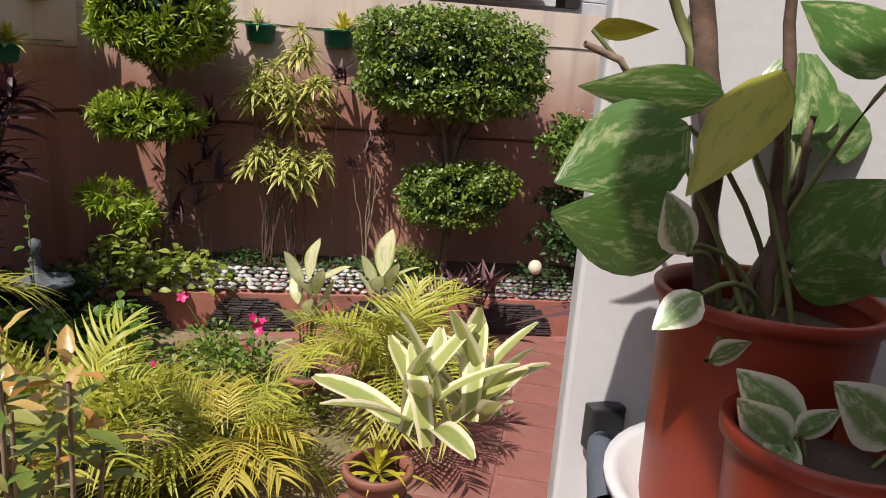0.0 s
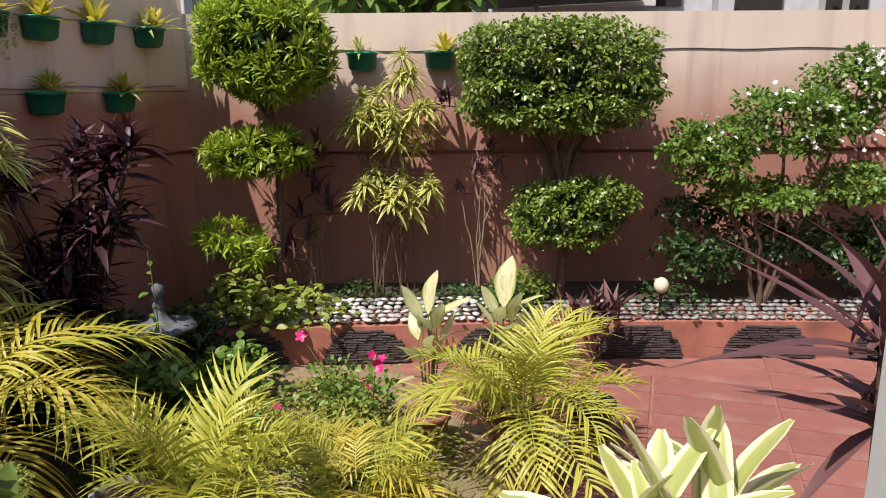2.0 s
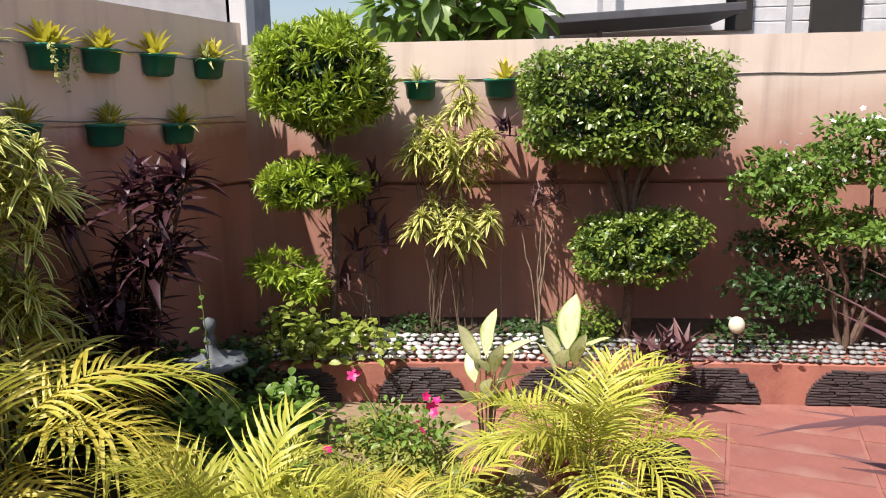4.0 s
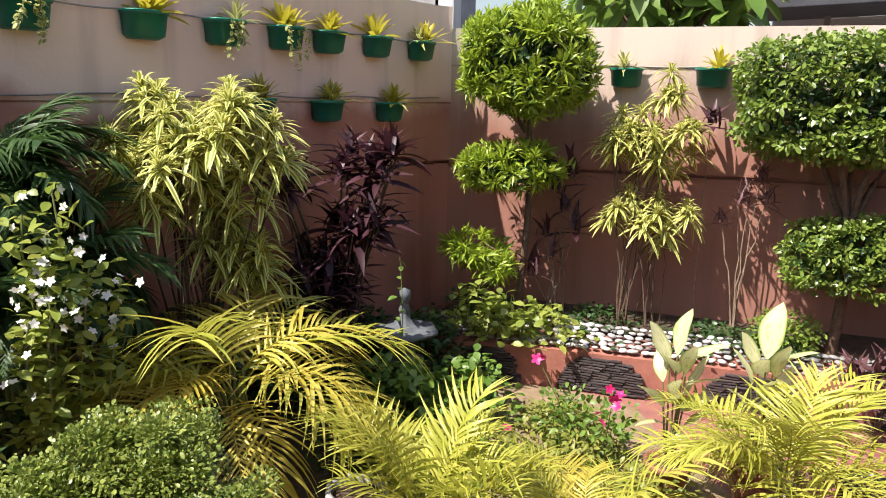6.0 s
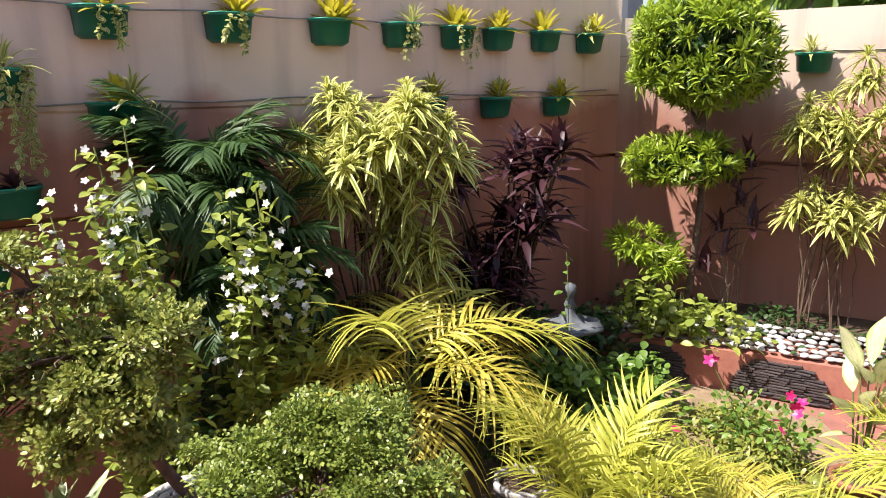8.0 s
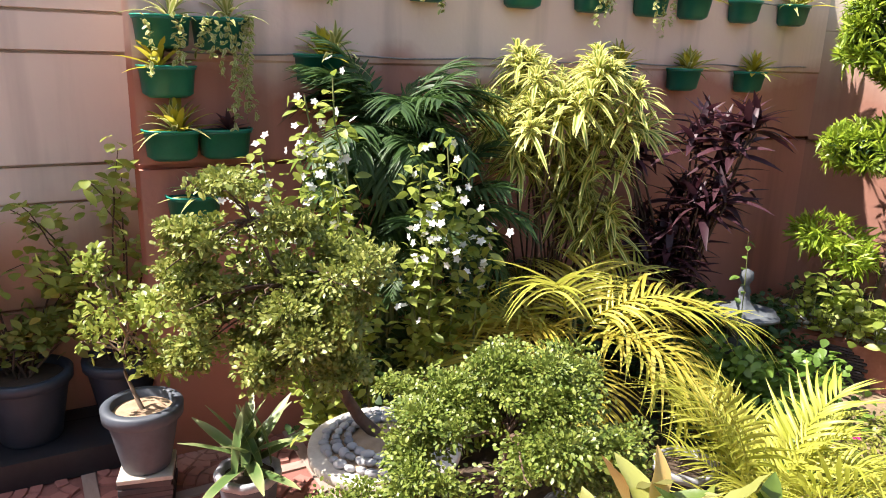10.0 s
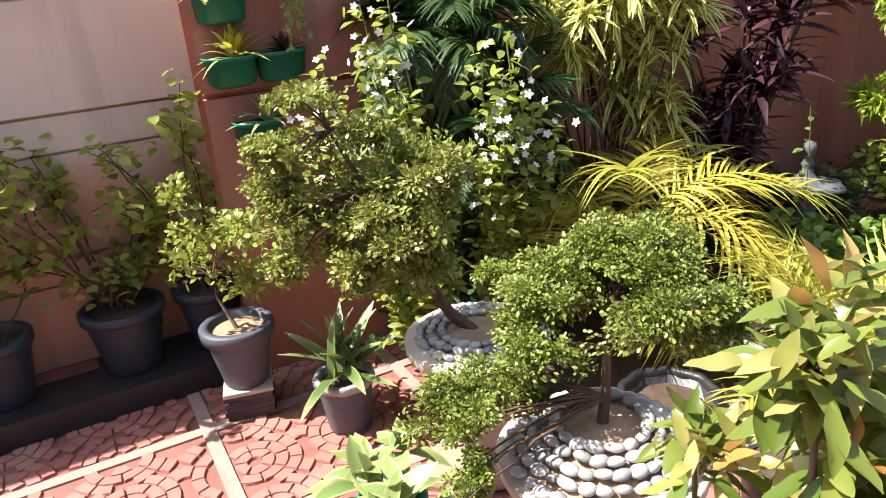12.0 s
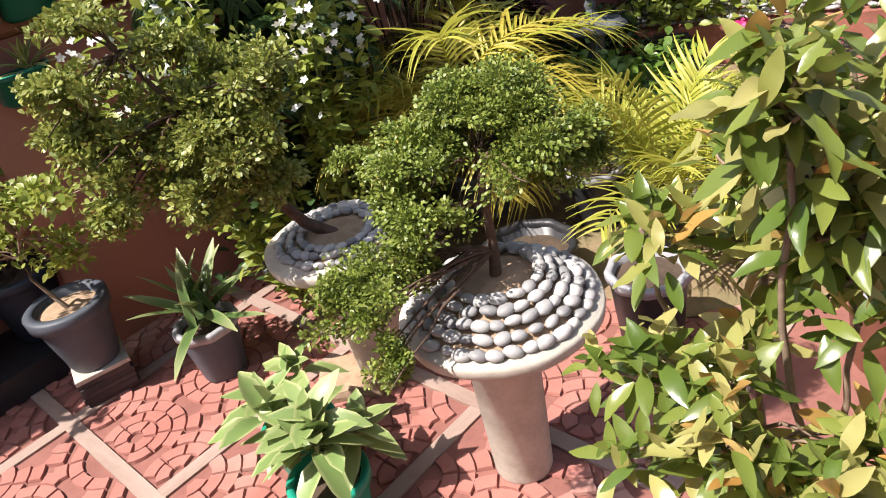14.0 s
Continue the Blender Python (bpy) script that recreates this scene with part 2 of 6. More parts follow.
LF_BOX = leaf("boxwood_leaf", (0.075, 0.145, 0.02), (0.27, 0.35, 0.06), trans=0.28, rough=0.35)
LF_POD = leaf("podocarpus_leaf", (0.13, 0.23, 0.018), (0.42, 0.51, 0.045), trans=0.35)
LF_SONG = leaf("variegated_dracaena_leaf", (0.13, 0.22, 0.03), (0.28, 0.35, 0.05), edge=(0.72, 0.67, 0.24), core=(0.30, 0.50), trans=0.35)
LF_PURP = leaf("purple_cordyline_leaf", (0.030, 0.012, 0.018), (0.085, 0.026, 0.036), trans=0.25, rough=0.5)
LF_PURP2 = leaf("dusty_purple_leaf", (0.075, 0.03, 0.035), (0.16, 0.075, 0.075), trans=0.2, rough=0.55)
LF_DPALM = leaf("dark_palm_leaf", (0.022, 0.060, 0.016), (0.075, 0.14, 0.035), trans=0.3, rough=0.5)
LF_PALM = leaf("yellow_green_palm_leaf", (0.29, 0.33, 0.03), (0.57, 0.54, 0.11), trans=0.42)
LF_PALM_Y = leaf("golden_palm_leaf", (0.41, 0.34, 0.03), (0.61, 0.53, 0.12), trans=0.42)
LF_BROAD = leaf("mid_green_leaf", (0.07, 0.15, 0.02), (0.19, 0.30, 0.05), trans=0.35)
# deep green of low plants, and painted shade inside and under crowns
LF_DARKG = leaf("deep_green_and_shade_leaf", (0.02, 0.055, 0.014), (0.055, 0.11, 0.03), trans=0.25)
LF_BON1 = leaf("bright_bonsai_leaf", (0.07, 0.135, 0.016), (0.31, 0.35, 0.07), trans=0.3)
LF_BON2 = leaf("olive_bonsai_leaf", (0.11, 0.165, 0.028), (0.40, 0.41, 0.10), trans=0.3)
LF_CALA = leaf("cream_leaf", (0.56, 0.56, 0.30), (0.70, 0.66, 0.42), edge=(0.26, 0.36, 0.08), core=(0.72, 0.98), trans=0.35, vein=6, mottle=(0.34, 0.42, 0.13))
LF_BROM = leaf("white_edged_leaf", (0.24, 0.32, 0.08), (0.46, 0.48, 0.16), edge=(0.80, 0.76, 0.50), core=(0.50, 0.70), trans=0.35, mottle=(0.48, 0.48, 0.17))
LF_BROY = leaf("yellow_bromeliad_leaf", (0.40, 0.38, 0.03), (0.60, 0.52, 0.05), trans=0.4, tip=(0.50, 0.42, 0.06))
LF_BROG = leaf("pale_spider_leaf", (0.22, 0.28, 0.05), (0.42, 0.42, 0.12), edge=(0.62, 0.60, 0.28), core=(0.4, 0.7), trans=0.35)
LF_SHRUB = leaf("glossy_shrub_leaf", (0.065, 0.135, 0.02), (0.27, 0.31, 0.065), trans=0.36, rough=0.28, vein=5)
LF_SHRUBY = leaf("pale_shrub_leaf", (0.26, 0.29, 0.06), (0.54, 0.49, 0.20), trans=0.4, rough=0.25, vein=5)
LF_WBUSH = leaf("light_bush_leaf", (0.17, 0.25, 0.035), (0.42, 0.46, 0.10), trans=0.45, rough=0.4)
LF_SHRUBO = leaf("young_orange_leaf", (0.50, 0.24, 0.05), (0.58, 0.46, 0.18), trans=0.4, rough=0.3, vein=5)
LF_POTHOS = leaf("mottled_pothos_leaf", (0.05, 0.13, 0.03), (0.11, 0.21, 0.045), trans=0.25, rough=0.3, mottle=(0.36, 0.42, 0.20), vein=3)
LF_POTHOSY = leaf("yellowing_pothos_leaf", (0.30, 0.30, 0.02), (0.36, 0.33, 0.03), trans=0.3, rough=0.35, mottle=(0.16, 0.20, 0.02), vein=4)
LF_POTHOSW = leaf("white_edged_pothos_leaf", (0.16, 0.28, 0.09), (0.22, 0.33, 0.12), edge=(0.72, 0.75, 0.58), core=(0.5, 0.75), trans=0.25, rough=0.35, mottle=(0.66, 0.70, 0.50))
LF_AGAVE = leaf("sword_leaf", (0.05, 0.11, 0.03), (0.15, 0.23, 0.07), edge=(0.22, 0.28, 0.10), core=(0.7, 0.95), trans=0.2, tip=(0.34, 0.38, 0.18))
LF_SUCC = leaf("grey_green_succulent_leaf", (0.14, 0.24, 0.07), (0.30, 0.37, 0.13), edge=(0.38, 0.43, 0.19), core=(0.6, 0.9), trans=0.2)
LF_WEED = leaf("weed_leaf", (0.13, 0.20, 0.03), (0.36, 0.34, 0.08), trans=0.35)

# ---- mesh tools ----
rng = np.random.default_rng(7)


def unit(v):
    v = np.asarray(v, float)
    return v / np.maximum(np.linalg.norm(v, axis=-1, keepdims=True), 1e-9)


def mesh_of(name, verts, faces, mat, uvs=None, smooth=True):
    """A mesh from vertices, quads or triangles (rows of one length) and a uv for each vertex."""
    me = bpy.data.meshes.new(name)
    faces = np.asarray(faces, np.int32)
    n, k = faces.shape
    me.vertices.add(len(verts)); me.vertices.foreach_set("co", np.asarray(verts, np.float32).ravel())
    me.loops.add(n * k); me.loops.foreach_set("vertex_index", faces.ravel())
    me.polygons.add(n)
    me.polygons.foreach_set("loop_start", np.arange(0, n * k, k, dtype=np.int32))
    me.polygons.foreach_set("use_smooth", np.full(n, smooth))
    if uvs is not None:
        lay = me.uv_layers.new(name="UVMap")
        lay.data.foreach_set("uv", np.asarray(uvs, np.float32)[faces.ravel()].ravel())
    me.update(calc_edges=True)
    me.validate()
    me.materials.append(mat)
    return me


def thing(name, label, category, group="", at=(0, 0, 0), kind=""):
    ob = tagged(new(name), label, category, group, kind)
    ob.location = at
    return ob


def part(name, data, parent, label="", loc=None, rot=None, scale=None):
    """A mesh (or bmesh with its material) as ONE object under a thing or a part."""
    ob = new(name, data)
    if parent:
        ob.parent = parent
    if loc is not None:
        ob.location = loc
    if rot is not None:
        ob.rotation_euler = rot
    if scale is not None:
        ob.scale = (scale,) * 3 if np.isscalar(scale) else scale
    if label:
        ob["label"] = label
    return ob


def bm_mesh(name, bm, mat, smooth=False):
    me = bpy.data.meshes.new(name)
    bmesh.ops.recalc_face_normals(bm, faces=bm.faces)
    bm.to_mesh(me); bm.free()
    me.materials.append(mat)
    if smooth:
        me.polygons.foreach_set("use_smooth", np.full(len(me.polygons), True))
    return me


def box_mesh(name, size, mat, bevel=0.004, at=(0, 0, 0), jitter=0.0, seed=0):
    bm = bmesh.new()
    bmesh.ops.create_cube(bm, size=1.0)
    bmesh.ops.scale(bm, vec=size, verts=bm.verts)
    if jitter:
        r = random.Random(seed)
        for v in bm.verts:
            v.co += Vector([r.uniform(-jitter, jitter) for _ in range(3)])
    if bevel:
        bmesh.ops.bevel(bm, geom=bm.edges[:], offset=bevel, segments=2, affect="EDGES", profile=0.6)
    bmesh.ops.translate(bm, vec=at, verts=bm.verts)
    return bm_mesh(name, bm, mat)


def lathe(name, profile, mat, n=32, lobes=0, lobe=0.0, squash=1.0):
    """A turned body from (radius, height) pairs; lobes ripple the rim of a fluted pot."""
    ang = np.linspace(0, 2 * np.pi, n, endpoint=False)
    pr = np.array(profile, float)
    rip = 1 + lobe * np.cos(ang * lobes) if lobes else np.ones(n)
    v = np.stack([np.outer(pr[:, 0], np.cos(ang) * rip), np.outer(pr[:, 0], np.sin(ang) * rip) * squash, np.repeat(pr[:, 1:2], n, 1)], -1).reshape(-1, 3)
    i, j = np.meshgrid(np.arange(len(pr) - 1), np.arange(n), indexing="ij")
    a, b = i * n + j, i * n + (j + 1) % n
    f = np.stack([a, b, b + n, a + n], -1).reshape(-1, 4)
    return mesh_of(name, v, f, mat)


def tube(name, paths, mat, sides=6):
    """Tapered tubes along polylines of (x, y, z, radius) rows, joined into one mesh."""
    V, F, base = [], [], 0
    for p in paths:
        p = np.asarray(p, float)
        k = len(p)
        tan = unit(np.gradient(p[:, :3], axis=0))
        ref = np.where(np.abs(tan[:, 2:3]) > 0.9, [[1.0, 0, 0]], [[0, 0, 1.0]])
        s = unit(np.cross(tan, ref)); u = np.cross(s, tan)
        a = np.linspace(0, 2 * np.pi, sides, endpoint=False)
        ring = p[:, None, :3] + p[:, 3:4, None] * (np.cos(a)[None, :, None] * s[:, None] + np.sin(a)[None, :, None] * u[:, None])
        V.append(ring.reshape(-1, 3))
        i, j = np.meshgrid(np.arange(k - 1), np.arange(sides), indexing="ij")
        q, r = i * sides + j, i * sides + (j + 1) % sides
        F.append(base + np.stack([q, r, r + sides, q + sides], -1).reshape(-1, 4))
        base += k * sides
    return mesh_of(name, np.concatenate(V), np.concatenate(F), mat)


def curve_pts(a, b, bend=(0, 0, 0), r0=0.01, r1=0.004, n=8, wobble=0.0):
    t = np.linspace(0, 1, n)[:, None]
    p = np.asarray(a, float) * (1 - t) + np.asarray(b, float) * t + 4 * t * (1 - t) * np.asarray(bend, float)
    if wobble:
        p[1:-1] += rng.normal(0, wobble, (n - 2, 3))
    return np.hstack([p, r0 + (r1 - r0) * t])


OVAL = (0.12, 0.72, 1.0, 0.82, 0.06)
LANCE = (0.45, 0.9, 1.0, 0.75, 0.4, 0.04)
STRAP = (0.7, 0.95, 1.0, 0.95, 0.7, 0.08)


def blades(P, Dr, U, Ln, Wd, prof=OVAL, bend=0.3, fold=0.15, wave=0.0):
    """Leaf blades: base points, directions, upward sides, lengths, widths. Folded along the midrib, drooping to the tip."""
    P, Dr, U = np.asarray(P, float), unit(Dr), np.asarray(U, float)
    n, k = len(P), len(prof)
    Ln, Wd = np.broadcast_to(Ln, n).astype(float), np.broadcast_to(Wd, n).astype(float)
    bend = np.broadcast_to(bend, n).astype(float)
    side = unit(np.cross(Dr, U)); nor = np.cross(side, Dr)
    s = np.linspace(0, 1, k)
    mid = P[:, None] + Dr[:, None] * (Ln[:, None] * s)[..., None]
    mid = mid - np.array([0, 0, 1.0]) * (Ln[:, None] * bend[:, None] * s**2)[..., None]
    half = 0.5 * Wd[:, None] * np.array(prof)
    lift = fold * half
    if wave:
        lift = lift + wave * half * np.sin(s * 9 + rng.uniform(0, 6, (n, 1)))
    l = mid - side[:, None] * half[..., None] + nor[:, None] * lift[..., None]
    r = mid + side[:, None] * half[..., None] + nor[:, None] * lift[..., None]
    V = np.stack([l, mid, r], 2).reshape(-1, 3)
    uv = np.stack(np.broadcast_arrays(np.array([0, 0.5, 1.0])[None, None, :], s[None, :, None]), -1)
    uv = np.broadcast_to(uv, (n, k, 3, 2)).reshape(-1, 2)
    i, j, c = np.meshgrid(np.arange(n), np.arange(k - 1), np.arange(2), indexing="ij")
    a = (i * k + j) * 3 + c
    F = np.stack([a, a + 1, a + 4, a + 3], -1).reshape(-1, 4)
    return V, F, uv


def join(chunks):
    V, F, UV, base = [], [], [], 0
    for v, f, u in chunks:
        V.append(v); F.append(f + base); UV.append(u); base += len(v)
    return np.concatenate(V), np.concatenate(F), np.concatenate(UV)


def sphere_dirs(n):
    return unit(rng.normal(size=(n, 3)))


def crown(name, mat, lobes, n, ln, wd, power=2.0, prof=OVAL, bend=0.25, up=0.35, shell=0.72, noise_amp=0.06, clumps=0):
    """A leafy crown over lobes of (centre, radii): leaves in the outer shell, pointing out and up, with an uneven outline."""
    vol = np.array([np.prod(r) ** (2 / 3) for _, r in lobes]); cnt = (n * vol / vol.sum()).astype(int)
    out = []
    for (c, r), k in zip(lobes, cnt):
        d = sphere_dirs(k)
        if clumps:
            cd = sphere_dirs(clumps)
            who = rng.integers(clumps, size=k)
            d = unit(cd[who] + rng.normal(0, 0.85 / math.sqrt(clumps), (k, 3)))
        rad = (np.abs(d) ** power).sum(1) ** (-1 / power)
        bump = 1 + noise_amp * (np.sin(d[:, 0] * 7 + c[0] * 5) + np.sin(d[:, 1] * 8 + 1) + np.sin(d[:, 2] * 9 + c[2] * 7)) + rng.normal(0, 0.02, k)
        depth = 1 - (1 - shell) * rng.random(k) ** 1.6
        p = np.asarray(c) + d * (rad * bump * depth)[:, None] * np.asarray(r)
        dr = unit(d * 0.8 + rng.normal(0, 0.55, (k, 3)) + [0, 0, up])
        if clumps:
            p = np.asarray(c) + (p - np.asarray(c)) * rng.uniform(0.86, 1.04, clumps)[who][:, None]
            dr = unit(cd[who] * 0.5 + (d - cd[who]) * 0.9 * math.sqrt(clumps) + rng.normal(0, 0.3, (k, 3)) + [0, 0, up])
        u = unit(rng.normal(0, 0.6, (k, 3)) + [0, 0, 1] + d * 0.5)
        sz = rng.uniform(0.7, 1.2, k)
        out.append(blades(p, dr, u, ln * sz, wd * sz, prof, bend * rng.uniform(0.3, 1.5, k)))
    return mesh_of(name, *join(out)[:2], mat, join(out)[2])


def rosette(name, mat, n, ln, wd, rise=(10, 80), prof=LANCE, bend=0.5, fold=0.3, wave=0.0):
    """A whorl of strap leaves from one point, young ones upright, old ones arching over."""
    az = np.arange(n) * 2.39996 + rng.uniform(0, 0.4, n)
    el = np.radians(np.linspace(rise[0], rise[1], n) + rng.uniform(-6, 6, n))
    d = np.stack([np.cos(az) * np.cos(el), np.sin(az) * np.cos(el), np.sin(el)], -1)
    u = np.stack([-np.cos(az) * np.sin(el), -np.sin(az) * np.sin(el), np.cos(el)], -1)
    L = ln * rng.uniform(0.8, 1.1, n) * (1 - 0.25 * np.linspace(0, 1, n))
    P = d * 0.04 * ln + np.outer(np.linspace(0, 0.18, n), [0, 0, ln])
    v, f, uv = blades(P, d, u, L, wd * rng.uniform(0.85, 1.1, n), prof, bend * rng.uniform(0.7, 1.3, n), fold, wave)
    return mesh_of(name, v, f, mat, uv)


def frond(name, mat, ln=0.7, arch=0.5, n=26, leaflet=0.24, wd=0.016, vee=0.35, bend=0.35):
    """A feather palm frond that grows along +x from the origin and arches over; leaflets in two rows."""
    t = np.linspace(0.12, 1, n)
    x, z = ln * t * (1 - 0.15 * arch * t), ln * (0.55 * t - (0.20 + 0.55 * arch) * t**2)
    tang = unit(np.stack([np.gradient(x), 0 * x, np.gradient(z)], -1))
    size = leaflet * np.sin(np.pi * (0.10 + 0.82 * t)) ** 0.6
    ch = []
    for sgn in (-1, 1):
        out = np.tile([0, sgn, 0.0], (n, 1))
        nor = np.cross(tang, [0, 1.0, 0]); nor *= np.sign(nor[:, 2:3] + 1e-9)
        lean = 0.45 + 0.75 * t
        d = unit(out + tang * lean[:, None] + nor * vee + rng.normal(0, 0.12, (n, 3)))
        ch.append(blades(np.stack([x, 0 * x, z], -1), d, nor, size * rng.uniform(0.85, 1.1, n), wd * rng.uniform(0.8, 1.15, n), LANCE, bend * rng.uniform(0.4, 1.6, n), 0.4))
    tt = np.linspace(0, 1, 14)
    rx, rz = ln * tt * (1 - 0.15 * arch * tt), ln * (0.55 * tt - (0.20 + 0.55 * arch) * tt**2)
    r = 0.0065 * (1 - 0.8 * tt)
    for a in (0, 2 * np.pi / 3, 4 * np.pi / 3):
        a2 = a + 2 * np.pi / 3
        v = np.stack([np.stack([rx, r * np.cos(q), rz + r * np.sin(q)], -1) for q in (a, a2)], 1).reshape(-1, 3)
        i = np.arange(13) * 2
        ch.append((v, np.stack([i, i + 1, i + 3, i + 2], -1), np.full((len(v), 2), 0.5)))
    V, F, UV = join(ch)
    return mesh_of(name, V, F, mat, UV)


def whorl(parent, at, meshes, n, rise, scale, tilt=(0, 0), name="leaf", turn=0.0):
    """A whorl of single leaves, each an object of its own under its plant."""
    T = Matrix.Translation(at) @ Euler((tilt[0], tilt[1], turn)).to_matrix().to_4x4()
    for k in range(n):
        az = k * 2.39996 + random.uniform(0, 0.4)
        el = radians(rise[0] + (rise[1] - rise[0]) * k / max(1, n - 1) + random.uniform(-6, 6))
        s = scale * random.uniform(0.8, 1.1) * (1 - 0.2 * k / n)
        m = T @ Euler((random.uniform(-0.15, 0.15), -el, az), "XYZ").to_matrix().to_4x4() @ Matrix.Translation((0.01, 0, 0.004 * k))
        ob = new(name, meshes[k % len(meshes)])
        ob.parent = parent
        ob.matrix_local = Matrix.LocRotScale(m.translation, m.to_quaternion(), (s, s, s))


def one_leaf(mat, ln, wd, prof=LANCE, bend=0.3, fold=0.3, wave=0.0):
    v, f, u = blades(np.zeros((1, 3)), [[1, 0, 0]], [[0, 0, 1]], ln, wd, prof, bend, fold, wave)
    return mesh_of("leaf", v, f, mat, u)


def limbs(parent, paths, mat, sides=7, name="stem"):
    for p in paths:
        part(name, tube(name, [p], mat, sides), parent)

# ---- plan ----
YR = 5.673                                   # face of the back wall
CORNER = np.array([-1.713, YR])              # where the two garden walls meet
ANG = radians(17.087)
ALONG = np.array([-math.sin(ANG), -math.cos(ANG)])    # along the side wall, away from the corner
INTO = np.array([math.cos(ANG), -math.sin(ANG)])      # from the side wall into the garden


def side(a, o=0.0, z=0.0):
    p = CORNER + a * ALONG + o * INTO
    return Vector((p[0], p[1], z))


def sweep(name, path, profile, mat, label, category):
    """A wall: the profile of (offset to the garden, height) swept along a path of (point, normal)."""
    pr = np.array(profile, float)
    V = []
    for p, n in path:
        V.append(np.column_stack([p[0] + n[0] * pr[:, 0], p[1] + n[1] * pr[:, 0], pr[:, 1]]))
    k, m = len(path), len(pr)
    i, j = np.meshgrid(np.arange(k - 1), np.arange(m), indexing="ij")
    a, b = i * m + j, i * m + (j + 1) % m
    F = np.stack([a, b, b + m, a + m], -1).reshape(-1, 4)
    me = mesh_of(name, np.concatenate(V), F, mat, smooth=False)
    ob = new(name, me)
    return tagged(ob, label, category, kind="structure")


# the rounded corner
RAD = 0.30
half = (math.pi / 2 - ANG) / 2
trim = RAD * math.tan(half)
p_side, p_back = CORNER + trim * ALONG, CORNER + np.array([trim, 0])
ctr = p_back + np.array([0, -RAD])
a0, a1 = math.atan2(-INTO[1], -INTO[0]), math.pi / 2
a0 = a0 if a0 > 0 else a0 + 2 * math.pi
arc = [(ctr + RAD * np.array([math.cos(a), math.sin(a)]), -np.array([math.cos(a), math.sin(a)])) for a in np.linspace(a0, a1, 13)]
PROFILE_R = [(0, -0.3), (0, 1.250), (-0.025, 1.253), (-0.025, 1.272), (0.024, 1.275), (0.024, 1.95), (0.028, 1.955), (0.028, 2.2), (-0.15, 2.2), (-0.15, -0.3)]
PROFILE_L = [(0, -0.3), (0, 1.270), (-0.025, 1.273), (-0.025, 1.292), (0.024, 1.295), (0.024, 1.69), (0.036, 1.70), (0.036, 2.34), (-0.15, 2.34), (-0.15, -0.3)]
n_r = np.array([0, -1.0])
sweep("wall_back", [(a, n) for a, n in arc[6:]] + [(np.array([x, YR]), n_r) for x in (1.0, 3.0, 6.5)], PROFILE_R, M_WALL_R, "garden wall in pinkish terracotta and beige paint with a ledge", "wall")
sweep("wall_side", [(CORNER + a * ALONG, INTO) for a in (4.12, 3.0, 2.0, 1.0)] + [(a, n) for a, n in arc[:7]], PROFILE_L, M_WALL_L, "garden wall in terracotta and tan paint with thin ledges", "wall")
PROFILE_2 = [(0, -0.3), (0, 0.50), (-0.02, 0.502), (-0.02, 0.512), (0.006, 0.515), (0.006, 0.62), (-0.02, 0.622), (-0.02, 0.632), (0.008, 0.635), (0.008, 1.08), (-0.012, 1.082), (-0.012, 1.09), (0.012, 1.093), (0.012, 1.24), (-0.01, 1.242), (-0.01, 1.252), (0.026, 1.255), (0.026, 1.70), (0.0, 1.702), (0.0, 1.712), (0.036, 1.715), (0.036, 1.86), (0.01, 1.862), (0.01, 1.872), (0.04, 1.875), (0.048, 2.3), (-0.15, 2.3), (-0.15, -0.3)]
SET = 0.42
sweep("wall_side_plain", [(CORNER + a * ALONG - SET * INTO, INTO) for a in (10.0, 6.0, 4.0)], PROFILE_2, M_WALL_2, "set back tan garden wall with thin ledges", "wall")
new_wall = box_mesh("wall_house", (12.0, 0.2, 3.2), M_WHITE, 0.0, (0.5, -3.6, 1.3))
tagged(new("wall_house", new_wall), "plain white house wall behind the garden", "wall", kind="structure")
tagged(new("wall_east", box_mesh("wall_east", (0.2, 10.0, 2.4), M_WALL_R, 0.0, (6.4, 1.0, 1.0))), "plain terracotta garden wall", "wall", kind="structure")

# ground
bm = bmesh.new()
bmesh.ops.create_grid(bm, x_segments=8, y_segments=8, size=400)
tagged(new("ground", bm_mesh("ground", bm, M_SOIL)), "dark bare soil around the garden", "ground", kind="structure").location = (0, 0, -0.06)
tagged(new("floor", box_mesh("floor", (12.6, 10.6, 0.05), M_TILE_BED, 0.0, (0.2, 0.35, -0.033))), "red stamped concrete paving with grey joint bands", "floor", kind="structure")


def mound(name, cx, cy, rx, ry, h, mat, label, category, n=40, seed=3):
    """A low patch of loose ground with an uneven edge."""
    r = np.random.default_rng(seed)
    rings = np.linspace(0, 1, 10)
    ang = np.linspace(0, 2 * np.pi, n, endpoint=False)
    edge = 1 + 0.08 * np.sin(3 * ang + seed) + 0.05 * np.sin(7 * ang)
    V = [(cx, cy, h)]
    for q in rings[1:]:
        z = h * (1 - q**3) + r.normal(0, 0.006, n) * (q < 1)
        V += list(zip(cx + rx * q * edge * np.cos(ang), cy + ry * q * edge * np.sin(ang), z))
    F = []
    for k in range(8):
        for j in range(n):
            a, b = 1 + k * n + j, 1 + k * n + (j + 1) % n
            F.append((a, b, b + n, a + n))
    bm = bmesh.new()
    vs = [bm.verts.new(v) for v in V]
    for f in F:
        bm.faces.new([vs[i] for i in f])
    for j in range(n):
        bm.faces.new([vs[0], vs[1 + j], vs[1 + (j + 1) % n]])
    return tagged(new(name, bm_mesh(name, bm, mat, True)), label, category, kind="structure")


